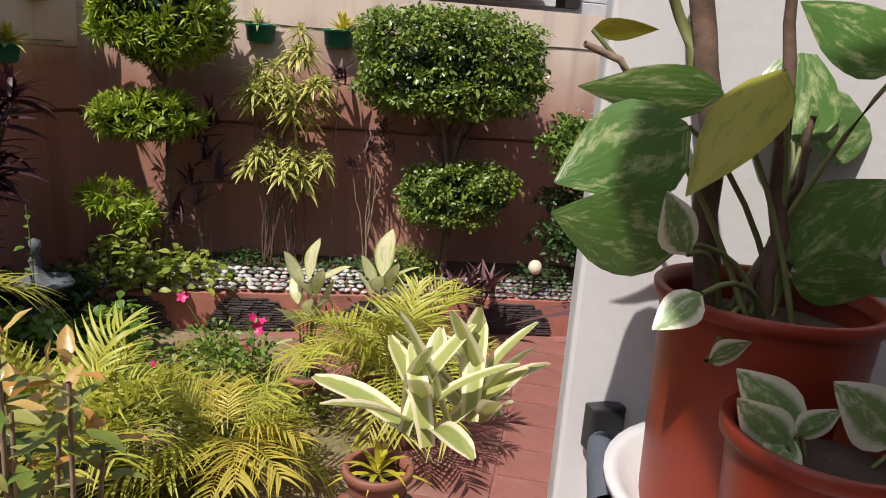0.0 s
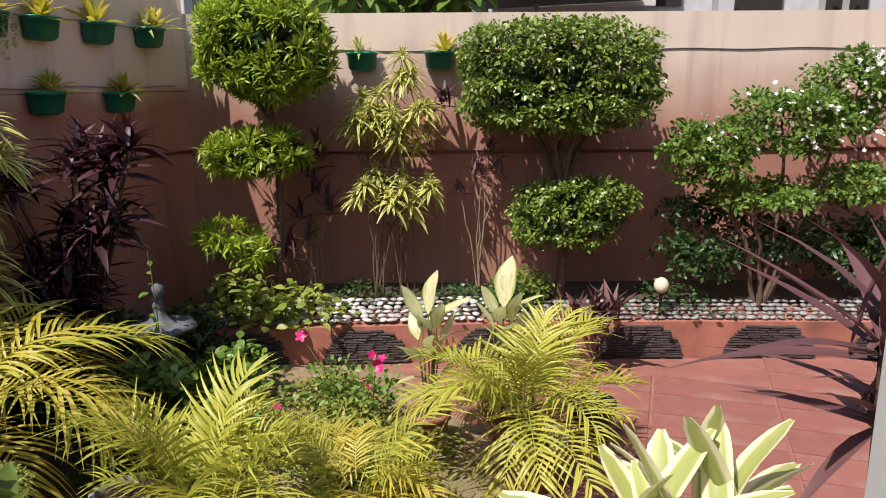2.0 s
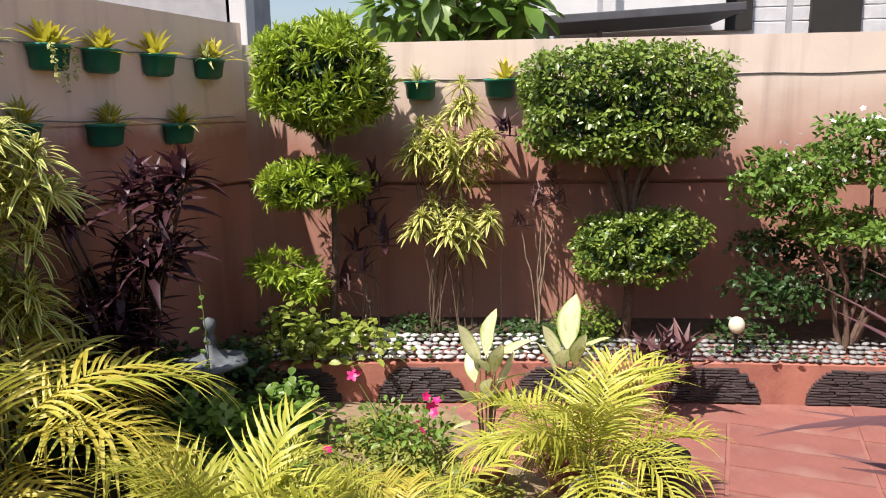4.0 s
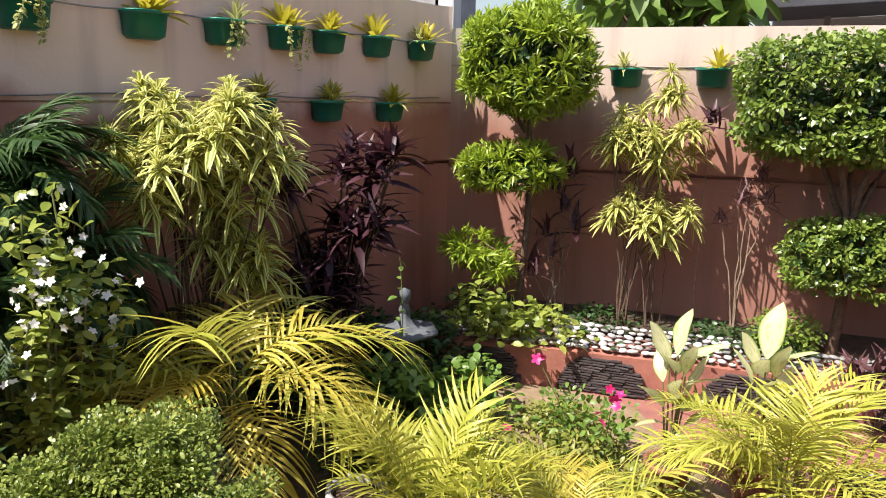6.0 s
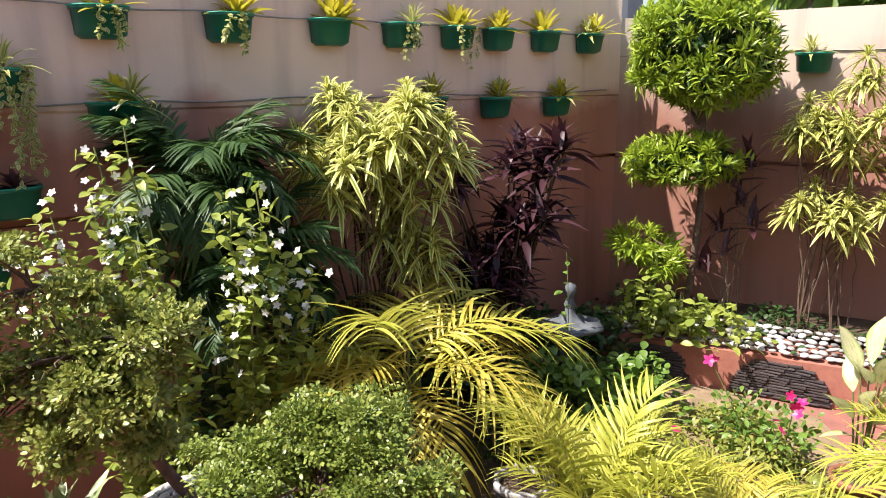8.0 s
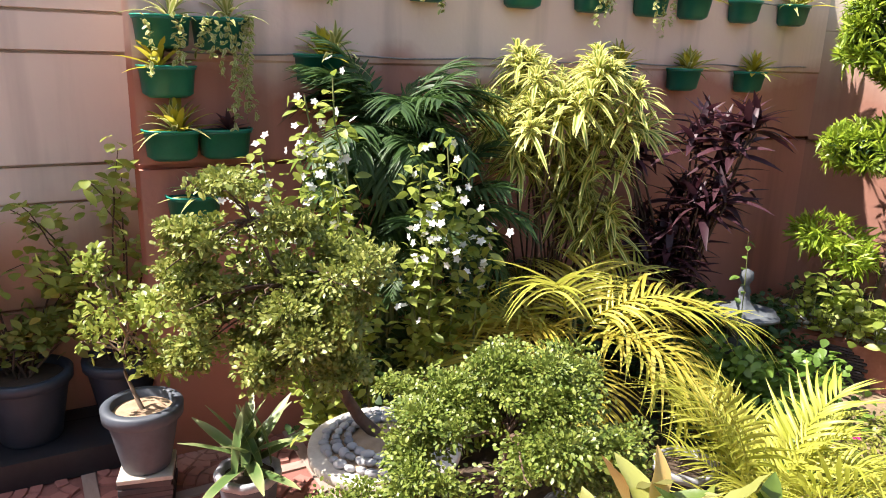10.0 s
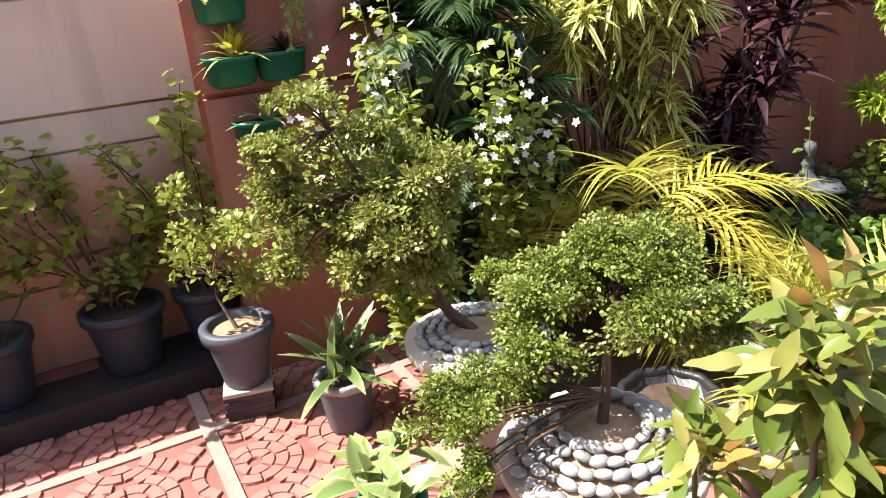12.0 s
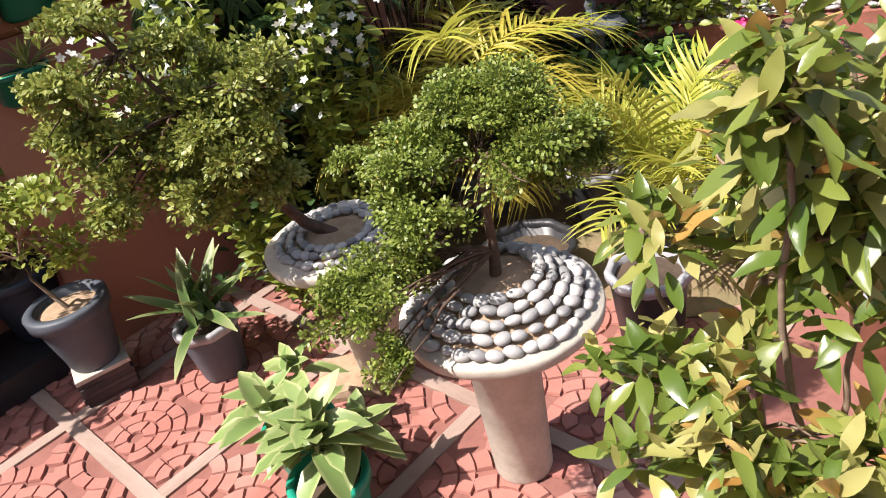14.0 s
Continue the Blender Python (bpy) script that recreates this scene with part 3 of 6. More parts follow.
mound("soil_patch", -0.70, 3.55, 1.05, 1.25, 0.05, M_SAND, "sandy soil patch with sparse weeds", "soil")
mound("soil_corner", -1.75, 3.5, 0.75, 1.3, 0.10, M_SOIL, "dark planting soil by the side wall", "soil", seed=5)

# ---- raised bed along the back wall ----
BED_Z, BED_Y = 0.24, 4.90


def bed_front(x):
    return BED_Y + 0.035 * math.sin(x * 1.3) - 0.10 * max(0.0, -0.6 - x) ** 2


bed = thing("raised_bed", "terracotta raised planting bed with dark slate fans", "planting bed", kind="structure")
xs = np.linspace(-1.55, 4.6, 60)
V, F = [], []
for x in xs:
    y = bed_front(x)
    V += [(x, y, -0.02), (x, y, BED_Z), (x, y + 0.05, BED_Z + 0.01), (x, YR - 0.02, BED_Z + 0.03)]
for i in range(len(xs) - 1):
    for j in range(3):
        F.append((4 * i + j, 4 * i + 4 + j, 4 * i + 5 + j, 4 * i + 1 + j))
part("front", mesh_of("bed_front", V, F, M_TERRA, smooth=False), bed)
bm = bmesh.new()
for i in range(len(xs) - 1):
    q = [bm.verts.new(p) for p in ((xs[i], bed_front(xs[i]) + 0.3, BED_Z + 0.06), (xs[i + 1], bed_front(xs[i + 1]) + 0.3, BED_Z + 0.06), (xs[i + 1], YR - 0.01, BED_Z + 0.07), (xs[i], YR - 0.01, BED_Z + 0.07))]
    bm.faces.new(q)
part("soil", bm_mesh("bed_soil", bm, M_SOIL), bed)
# slate fans: stacked thin slates that fill half rounds of the face
slate_meshes = [box_mesh("slate", (l, 0.03, 0.011), M_SLATE, 0.002, jitter=0.0035, seed=s) for s, l in enumerate((0.07, 0.10, 0.13))]
for cx, w in ((-1.12, 0.20), (-0.42, 0.26), (0.42, 0.28), (1.32, 0.27), (2.15, 0.28), (2.95, 0.28)):
    for row in range(13):
        z = 0.012 + row * 0.0165
        hw = w * math.sqrt(max(0.0, 1 - (z / 0.245) ** 2))
        x = cx - hw
        while x < cx + hw - 0.02:
            k = random.randrange(3)
            l = (0.07, 0.10, 0.13)[k]
            y = bed_front(x + l / 2)
            part("slate", slate_meshes[k], bed, loc=(min(x + l / 2, cx + hw - l / 3), y - 0.008 + random.uniform(-0.004, 0.004), z), rot=(0, random.uniform(-0.05, 0.05), random.uniform(-0.06, 0.06)))
            x += l + 0.004
# pebbles on top
def pebble_mesh(name, r, mat, seed, flat=0.62):
    bm = bmesh.new()
    bmesh.ops.create_icosphere(bm, subdivisions=2, radius=1.0)
    q = random.Random(seed)
    s = (r * q.uniform(0.95, 1.25), r * q.uniform(0.75, 0.95), r * flat * q.uniform(0.85, 1.1))
    for v in bm.verts:
        k = 1 + 0.07 * noise.noise(v.co * 1.3 + Vector((seed, 0, 0)))
        v.co = Vector((v.co.x * s[0], v.co.y * s[1], v.co.z * s[2])) * k
    return bm_mesh(name, bm, mat, True)


peb_w = [pebble_mesh("pebble", 0.029, M_PEB_W, s, 0.45) for s in range(5)]
peb_g = [pebble_mesh("pebble", 0.026, M_PEB_G, s + 9, 0.45) for s in range(5)]
for row in range(6):
    x = -1.5
    while x < 2.9:
        w = x < 0.35
        step = 0.050 if w else 0.047
        y = bed_front(x) + 0.03 + row * 0.040
        z = BED_Z + 0.02 + 0.015 * row + (0.012 if x < 0.3 else 0)
        if row < 5 or w:
            ms = peb_w if (w and random.random() < 0.72 and x > -0.95) else peb_g
            part("pebble", random.choice(ms), bed, loc=(x + random.uniform(-0.012, 0.012), y, z), rot=(random.uniform(-0.3, 0.3), random.uniform(-0.25, 0.25), random.uniform(-0.5, 0.5)), scale=random.uniform(0.7, 1.1))
        x += step + random.uniform(0, 0.01)

# ---- wall planters ----
def planter_body():
    """A half-round hanging trough: flat back on the wall, rounded front, rolled lip."""
    ring = []
    for k in range(15):
        a = math.pi * k / 14
        ring.append((math.copysign(abs(math.cos(a)) ** 0.55, math.cos(a)), max(0.0, math.sin(a)) ** 0.7))
    lev = [(0.070, 0.060, -0.105), (0.092, 0.085, -0.09), (0.100, 0.104, 0.0), (0.106, 0.112, 0.0), (0.106, 0.112, 0.012), (0.096, 0.100, 0.012), (0.092, 0.095, -0.03)]
    bm = bmesh.new()
    rows = [[bm.verts.new((hx * cx, hy * cy + 0.012, z)) for cx, cy in ring] for hx, hy, z in lev]
    for a, b in zip(rows, rows[1:]):
        for i in range(15):
            j = (i + 1) % 15
            bm.faces.new((a[i], a[j], b[j], b[i]))
    bm.faces.new(rows[0][::-1])
    return bm_mesh("planter_body", bm, M_GREENP, True), rows


body_mesh, _ = planter_body()
bm = bmesh.new()
q = [bm.verts.new((0.088 * math.copysign(abs(math.cos(a)) ** 0.6, math.cos(a)), 0.014 + 0.09 * math.sin(a) ** 0.7, -0.012 + 0.01 * math.sin(9 * a))) for a in np.linspace(0.001, math.pi - 0.001, 15)]
bm.faces.new(q)
soil_mesh = bm_mesh("planter_soil", bm, M_SOIL)
rim_mesh = tube("planter_rim", [np.array([(0.106 * math.copysign(abs(math.cos(a)) ** 0.55, math.cos(a)), 0.012 + 0.112 * max(0, math.sin(a)) ** 0.7, 0.013, 0.004) for a in np.linspace(0, math.pi, 16)])], M_GREENP2, 5)
yel = [rosette("plant", LF_BROY, 20, 0.155, 0.024, (18, 82), STRAP, 0.25, 0.3) for _ in range(3)]
pal = [rosette("plant", LF_BROG, 22, 0.18, 0.018, (15, 82), LANCE, 0.40, 0.3) for _ in range(2)]
red = [rosette("plant", LF_PURP2, 18, 0.10, 0.018, (5, 70), LANCE, 0.3, 0.2)]
ROT_SIDE, ROT_BACK = math.atan2(-INTO[0], INTO[1]), math.pi


def trailer(seed, drop=(0.10, 0.22), n=18):
    r = np.random.default_rng(seed)
    x = r.uniform(-0.06, 0.07)
    z = 0.01 - np.linspace(0, r.uniform(*drop), n)
    P = np.column_stack([x + np.cumsum(r.normal(0, 0.004, n)), np.full(n, 0.13) + np.cumsum(r.normal(0, 0.003, n)), z])
    P2 = np.vstack([P, P + r.normal(0, 0.006, P.shape)])
    v, f, u = blades(P2, r.normal(0, 1, (2 * n, 3)), np.tile([0, 0.6, 1.0], (2 * n, 1)), 0.024, 0.015, OVAL, 0.2)
    return mesh_of("trailing_stem", v, f, LF_BROG, u)


def planter(at, rot, plants, label, hang=False):
    ob = thing("wall_planter", label, "wall planter", "green planters on the garden walls", at)
    ob.rotation_euler = (0, 0, rot + random.uniform(-0.05, 0.05))
    body = part("body", body_mesh, ob)
    part("rim", rim_mesh, body)
    part("soil", soil_mesh, ob)
    for m in plants:
        part("plant", m, ob, loc=(random.uniform(-0.045, 0.045), 0.065, -0.005), rot=(random.uniform(-0.15, 0.3), random.uniform(-0.25, 0.25), random.uniform(0, 6)), scale=random.uniform(1.05, 1.35))
    for k in range(3 if hang else 0):
        tagged(part("trailing_stem", trailer(int(at[1] * 100) + k), ob), kind="stuff")
    return ob


LY = "green half round wall planter with a yellow bromeliad"
LP = "green half round wall planter with pale striped leaves"
for a, kind, hang in ((3.42, "y", True), (2.90, "y", True), (2.39, "y", False), (1.96, "p", True), (1.57, "y", True), (1.25, "y", False), (0.84, "y", False), (0.40, "p", False)):
    planter(side(a, 0.036, 2.07), ROT_SIDE, [random.choice(yel if kind == "y" else pal)] + ([random.choice(yel)] if random.random() < 0.5 else []), LY if kind == "y" else LP, hang)
for a, z in ((3.40, 1.715), (1.78, 1.70), (1.27, 1.69), (0.72, 1.68)):
    planter(side(a, 0.036, z), ROT_SIDE, [random.choice(yel), random.choice(pal)], LY)
for a, z, ms, lab in ((4.01, 1.84, [pal[0]], LP), (3.80, 1.84, [pal[1]], LP), (4.00, 1.66, [yel[1]], LY), (4.0, 1.42, [pal[0], yel[0]], LP), (3.80, 1.42, red, "green half round wall planter with reddish leaves"), (3.93, 1.16, [pal[1]], LP)):
    planter(side(a, 0.02, z), ROT_SIDE, ms, lab, hang=z > 1.8)
hv = thing("hanging_vine", "long hanging vine with pale yellow leaves on the wall", "vine", at=side(3.72, 0.0, 1.86))
hv.rotation_euler = (0, 0, ROT_SIDE)
for k in range(5):
    tagged(part("trailing_stem", trailer(60 + k, (0.28, 0.42), 34), hv), kind="stuff")
planter((-0.462, YR - 0.026, 1.925), ROT_BACK, [pal[0]], LP)
planter((0.067, YR - 0.026, 1.93), ROT_BACK, [yel[0]], LY)
# wires that the planters hang from
wires = [[(*side(a, 0.053, 2.088 + 0.006 * math.sin(a * 9)), 0.004) for a in np.linspace(0.25, 4.0, 40)],
         [(*side(a, 0.045, 1.725 + 0.006 * math.sin(a * 8)), 0.004) for a in np.linspace(0.1, 4.0, 40)]]
for w in wires:
    tagged(new("wall_wire", tube("wall_wire", [np.array(w)], M_WIRE, 5)), "thin grey wire strung along the garden wall", "wire")
tagged(new("wall_wire", tube("wall_wire", [np.array([(x, YR - 0.03, 1.955 + 0.005 * math.sin(x * 8), 0.004) for x in np.linspace(-1.2, 3.2, 40)])], M_WIRE, 5)), "thin grey wire strung along the garden wall", "wire")

# ---- topiaries on the back bed ----
def stems(name, pts, mat=M_BARK, sides=7):
    return tube(name, pts, mat, sides)


GZ = BED_Z + 0.04
box = thing("boxwood_topiary", "clipped boxwood with a square crown and a lower tier", "topiary", at=(0.85, 5.25, GZ))
limbs(box, ([curve_pts((0.0, 0, -0.05), (0.02, 0, 0.8), (0.02, 0, 0), 0.035, 0.028)] + [curve_pts((0.01, 0, 0.62), (dx, dy, 1.32), (-dx * 0.2, 0, 0), 0.024, 0.012, 8, 0.006) for dx, dy in ((-0.28, 0.05), (-0.14, -0.1), (0.0, 0.08), (0.12, -0.08), (0.28, 0.04))]), M_BARK, 7, "trunk")
part("crown", crown("crown", LF_BOX, [((-0.03, 0, 1.50), (0.62, 0.34, 0.345))], 13000, 0.036, 0.021, 4.5, shell=0.80, noise_amp=0.015, up=0.2, clumps=420), box)
# darker leaves inside the boxwood paint its inner shade
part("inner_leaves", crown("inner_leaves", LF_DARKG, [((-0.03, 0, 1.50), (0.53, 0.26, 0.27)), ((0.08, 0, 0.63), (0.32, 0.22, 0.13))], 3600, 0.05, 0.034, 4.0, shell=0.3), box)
part("lower_tier", crown("lower_tier", LF_BOX, [((0.06, 0, 0.68), (0.36, 0.30, 0.17)), ((0.30, -0.02, 0.72), (0.20, 0.2, 0.14)), ((-0.10, -0.04, 0.56), (0.26, 0.22, 0.16)), ((0.12, -0.02, 0.50), (0.26, 0.24, 0.10))], 6500, 0.034, 0.020, 2.3, shell=0.7, clumps=110), box)
part("low_tuft", crown("low_tuft", LF_BOX, [((-0.25, -0.05, 0.14), (0.2, 0.15, 0.12))], 700, 0.036, 0.02, 2, shell=0.4), box)

pod = thing("podocarpus_topiary", "podocarpus clipped into a ball above smaller tiers", "topiary", at=(-1.05, 5.2, GZ))
part("trunk", stems("trunk", [curve_pts((0, 0, -0.05), (0.03, 0, 1.5), (0.05, 0, 0), 0.026, 0.018, 12, 0.004), curve_pts((0.03, 0, 0.3), (-0.22, -0.04, 0.52), (0, 0, 0.04), 0.014, 0.007)] + [curve_pts((0.03, 0, 1.25), (dx, dy, 1.6), (0, 0, 0), 0.014, 0.006) for dx, dy in ((-0.2, 0), (0.22, 0.05), (0.05, -0.2), (0, 0.2))]), pod)
part("crown", crown("crown", LF_POD, [((0.03, 0, 1.68), (0.41, 0.36, 0.335))], 9500, 0.062, 0.0145, 2.6, LANCE, shell=0.80, up=0.5, noise_amp=0.02, clumps=210), pod)
# the ball's shaded core, put in as darker leaf colour
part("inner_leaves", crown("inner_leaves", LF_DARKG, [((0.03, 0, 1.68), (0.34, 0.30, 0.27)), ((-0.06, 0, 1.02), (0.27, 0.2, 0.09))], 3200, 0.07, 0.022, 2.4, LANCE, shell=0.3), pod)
part("middle_tier", crown("middle_tier", LF_POD, [((-0.06, 0, 1.03), (0.35, 0.28, 0.155))], 3200, 0.062, 0.0145, 2.3, LANCE, shell=0.65, up=0.5, clumps=80), pod)
part("low_tier", crown("low_tier", LF_POD, [((-0.26, -0.05, 0.50), (0.24, 0.2, 0.10)), ((-0.12, -0.1, 0.40), (0.14, 0.14, 0.08))], 1000, 0.085, 0.016, 2, LANCE, shell=0.45, up=0.15, clumps=22), pod)

# ---- rosette plants ----
song_ros = [rosette("rosette", LF_SONG, 30, 0.160, 0.020, (-15, 84), STRAP, 0.55, 0.25) for _ in range(4)]
purp_leaf = [one_leaf(LF_PURP, 0.25, 0.046, (0.35, 0.8, 1.0, 0.9, 0.55, 0.05), b, 0.35) for b in (0.15, 0.35, 0.55)]
thin_leaf = [one_leaf(LF_PURP2, 0.16, 0.017, LANCE, b, 0.3) for b in (0.2, 0.4)]


def rosette_plant(name, label, category, base, heads, meshes, mat, r=0.009, scale=(0.85, 1.15), spread=0.06, single=0, rise=(0, 85), every=1):
    """Canes that each end in a whorl; single: that many leaf objects a whorl, else whole whorl meshes."""
    ob = thing(name, label, category, at=base)
    for i, h in enumerate(heads):
        h = np.asarray(h, float)
        foot = np.array([rng.uniform(-spread, spread), rng.uniform(-spread, spread), -0.06])
        p = curve_pts(foot, h, ((h[0] - foot[0]) * -0.15, (h[1] - foot[1]) * -0.15, 0), r, r * 0.6, 9, 0.006)
        if i % every == 0:
            part("stem", tube("stem", [p], mat), ob)
        lean = (-0.8 * h[1] + rng.uniform(-0.2, 0.2), 0.8 * h[0] + rng.uniform(-0.2, 0.2))
        if single:
            whorl(ob, h, meshes, single, rise, rng.uniform(*scale), lean, turn=rng.uniform(0, 6.3))
        else:
            part("rosette", meshes[rng.integers(len(meshes))], ob, loc=h, rot=(*lean, rng.uniform(0, 6.3)), scale=rng.uniform(*scale))
    return ob


def cloud(n, c, r, zmin=-9):
    d = unit(rng.normal(size=(n, 3))) * (rng.random((n, 1)) ** 0.4)
    p = np.asarray(c) + d * np.asarray(r)
    return [tuple(q) for q in p if q[2] > zmin]


LS = "song of India dracaena with yellow edged leaves"
rosette_plant("dracaena_shrub", LS, "shrub", (-1.99, 3.20, 0.10), cloud(92, (0, 0, 1.37), (0.43, 0.36, 0.32)) + cloud(18, (0.12, 0.1, 0.95), (0.20, 0.2, 0.18)) + cloud(4, (-0.02, -0.02, 0.60), (0.16, 0.1, 0.1)), song_ros, M_BARK, r=0.006, scale=(0.85, 1.15), spread=0.12, every=4)
rosette_plant("dracaena_shrub", LS, "shrub", (-0.26, 5.36, GZ), cloud(44, (-0.02, -0.03, 1.20), (0.32, 0.16, 0.24)) + cloud(6, (0.10, 0, 1.52), (0.08, 0.06, 0.12)) + cloud(24, (-0.02, -0.04, 0.76), (0.30, 0.16, 0.13)) + [(0.10, -0.05, 0.56), (0.14, -0.02, 0.60)], song_ros, M_BARK, r=0.005, scale=(0.75, 1.0), spread=0.16, every=5)
rosette_plant("cordyline", "dark purple cordyline in several stems", "shrub", (-1.78, 4.05, 0.12), cloud(6, (0.12, 0.1, 1.26), (0.22, 0.15, 0.12)) + cloud(4, (-0.24, -0.16, 1.12), (0.10, 0.10, 0.06)) + cloud(7, (0.14, 0.12, 0.92), (0.22, 0.18, 0.12)) + cloud(12, (-0.06, -0.04, 0.60), (0.38, 0.28, 0.18)), purp_leaf, M_BARK, scale=(0.8, 1.1), single=17, rise=(-5, 80))
LT = "thin reddish cordyline canes with few leaves"
rosette_plant("cordyline_cane", LT, "shrub", (0.30, 5.5, GZ), [(0.04, 0, 0.90), (0.0, -0.02, 0.82), (0.1, 0, 0.98), (-0.1, 0, 0.70), (0.14, -0.02, 0.84)], thin_leaf, M_TWIG, 0.006, single=16)
rosette_plant("cordyline_cane", LT, "shrub", (0.06, 5.45, GZ), [(0.02, 0, 1.30)], purp_leaf, M_TWIG, 0.006, scale=(0.8, 0.85), single=16)
rosette_plant("cordyline", "dull purple cordyline in the shade of the wall", "shrub", (-0.80, 5.40, GZ), [(-0.1, -0.05, 0.55), (0.03, 0, 0.72), (0.08, 0.02, 0.95), (-0.02, -0.1, 0.42), (-0.12, -0.2, 0.32), (0.1, -0.05, 0.6), (-0.06, 0, 0.85)], thin_leaf + purp_leaf[:1], M_TWIG, 0.006, single=16)
rosette_plant("cordyline", "broad purple cordyline at the edge of the bed", "shrub", (0.98, 4.70, 0.0), [(0, 0, 0.36), (0.12, 0.02, 0.34), (-0.08, 0.02, 0.30), (0.05, -0.06, 0.22)], [one_leaf(LF_PURP2, 0.24, 0.05, LANCE, b, 0.35) for b in (0.1, 0.25)], M_BARK, 0.008, single=11, rise=(25, 85))

# white flowering shrub by the back wall
def sprig_leaves(P, ln, wd, mat, name="leaves", bend=0.3, tilt=0.4):
    n = len(P)
    d = unit(rng.normal(size=(n, 3)) * [1, 1, 0.5] + [0, 0, tilt])
    v, f, u = blades(P, d, unit(rng.normal(0, 0.4, (n, 3)) + [0, 0, 1]), ln * rng.uniform(0.7, 1.2, n), wd * rng.uniform(0.8, 1.1, n), OVAL, bend)
    return mesh_of(name, v, f, mat, u)


def flowers(P, r, mat, parent, petals=5):
    """Single flowers of five petals, each facing up and out in its own way."""
    a = np.arange(petals) * 2 * np.pi / petals
    d = np.stack([np.cos(a), np.sin(a), np.full(petals, 0.25)], -1)
    v, f, u = blades(np.zeros((petals, 3)), d, np.tile([0, 0, 1.0], (petals, 1)), r, r * 0.62, OVAL, 0.1, 0.1)
    me = mesh_of("flower", v, f, mat, u)
    for p in P:
        q = Vector(rng.normal(0, 0.6, 3) + [0.25, -0.6, 0.6]).normalized()
        part("flower", me, parent, loc=p, rot=q.to_track_quat("Z", "Y").to_euler(), scale=rng.uniform(0.8, 1.15))


fs = thing("flowering_shrub", "sprawling shrub with white flower clusters by the wall", "shrub", at=(2.15, 5.1, GZ))
part("stem", stems("stem", [curve_pts((0, 0, -0.05), (dx, dy, z), (0.05, 0, 0.1), 0.018, 0.006, 9, 0.01) for dx, dy, z in ((-0.5, 0, 1.0), (0.1, 0.1, 1.3), (0.5, 0, 1.4), (-0.2, -0.1, 0.7), (0.3, -0.1, 0.6))]), fs)
lob = [((-0.42, 0, 1.02), (0.32, 0.26, 0.20)), ((0.1, 0, 1.20), (0.42, 0.3, 0.22)), ((0.55, 0.05, 1.40), (0.38, 0.3, 0.24)), ((-0.05, -0.05, 0.76), (0.42, 0.28, 0.09)), ((0.6, 0, 0.82), (0.36, 0.3, 0.12))]
part("crown", crown("crown", LF_BROAD, lob, 12500, 0.042, 0.022, 2, shell=0.35, noise_amp=0.10, clumps=70), fs)
# dark leaf colour here stands in for shade under the shrub
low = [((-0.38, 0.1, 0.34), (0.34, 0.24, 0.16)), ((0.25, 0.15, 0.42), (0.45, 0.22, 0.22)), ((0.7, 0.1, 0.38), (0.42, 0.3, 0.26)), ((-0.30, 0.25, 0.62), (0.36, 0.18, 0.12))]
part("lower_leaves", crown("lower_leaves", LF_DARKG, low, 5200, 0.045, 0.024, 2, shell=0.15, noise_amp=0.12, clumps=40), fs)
fp = np.array(cloud(120, (0.15, -0.20, 1.22), (0.75, 0.18, 0.26))); fp2 = np.array(cloud(130, (0.66, -0.18, 1.58), (0.28, 0.2, 0.13)))
flowers(np.vstack([fp, fp2]), 0.017, M_PETAL_W, fs)

# low leafy plants on the bed
def ground_cover(name, label, spots, ln, wd, mat, n, category="plant"):
    ob = thing(name, label, category)
    P = []
    for x, y, z, r, h in spots:
        k = n // len(spots)
        d = rng.normal(size=(k, 3)) * [r * 0.5, r * 0.5, 1]
        P.append(np.column_stack([x + d[:, 0], y + d[:, 1], z + h * rng.random(k) ** 0.8 * np.exp(-(d[:, 0] ** 2 + d[:, 1] ** 2) / (r * r))]))
    P = np.vstack(P)
    part("leaves", sprig_leaves(P, ln, wd, mat), ob)
    st = [curve_pts((p[0] + rng.uniform(-0.02, 0.02), p[1], z0), p, (0, 0, 0.01), 0.003, 0.0015, 4) for p in P[:: max(1, len(P) // 80)] for z0 in (min(s[2] for s in spots),)]
    tagged(part("stem_tuft", tube("stem_tufts", st, M_CANE, 4), ob), kind="stuff")
    return ob


ground_cover("trailing_plant", "leafy trailing plant with pale round leaves", [(-1.25, 4.95, GZ, 0.22, 0.34), (-0.85, 4.95, GZ, 0.28, 0.24), (-1.05, 4.9, GZ, 0.2, 0.30)], 0.075, 0.05, LF_WBUSH, 420)
ground_cover("low_plants", "low dark leafy plants at the foot of the wall", [(-0.5, 5.3, GZ, 0.3, 0.15), (0.2, 5.25, GZ, 0.3, 0.12), (-1.3, 5.2, GZ, 0.3, 0.25), (0.55, 5.2, GZ, 0.25, 0.16), (1.6, 5.2, GZ, 0.3, 0.15)], 0.045, 0.028, LF_DARKG, 1500)
# raised and thickened dark foliage, standing in for deep shade by the wall
ground_cover("low_plants", "dark leafy plants below the side wall, thickened to stand in for shade", [(-2.0, 4.0, 0.1, 0.35, 0.5), (-1.8, 4.5, 0.1, 0.3, 0.4), (-2.2, 3.4, 0.1, 0.35, 0.7), (-1.5, 4.7, 0.1, 0.3, 0.35), (-2.35, 2.9, 0.1, 0.35, 0.75), (-2.3, 2.5, 0.1, 0.3, 0.6)], 0.06, 0.036, LF_DARKG, 4800)
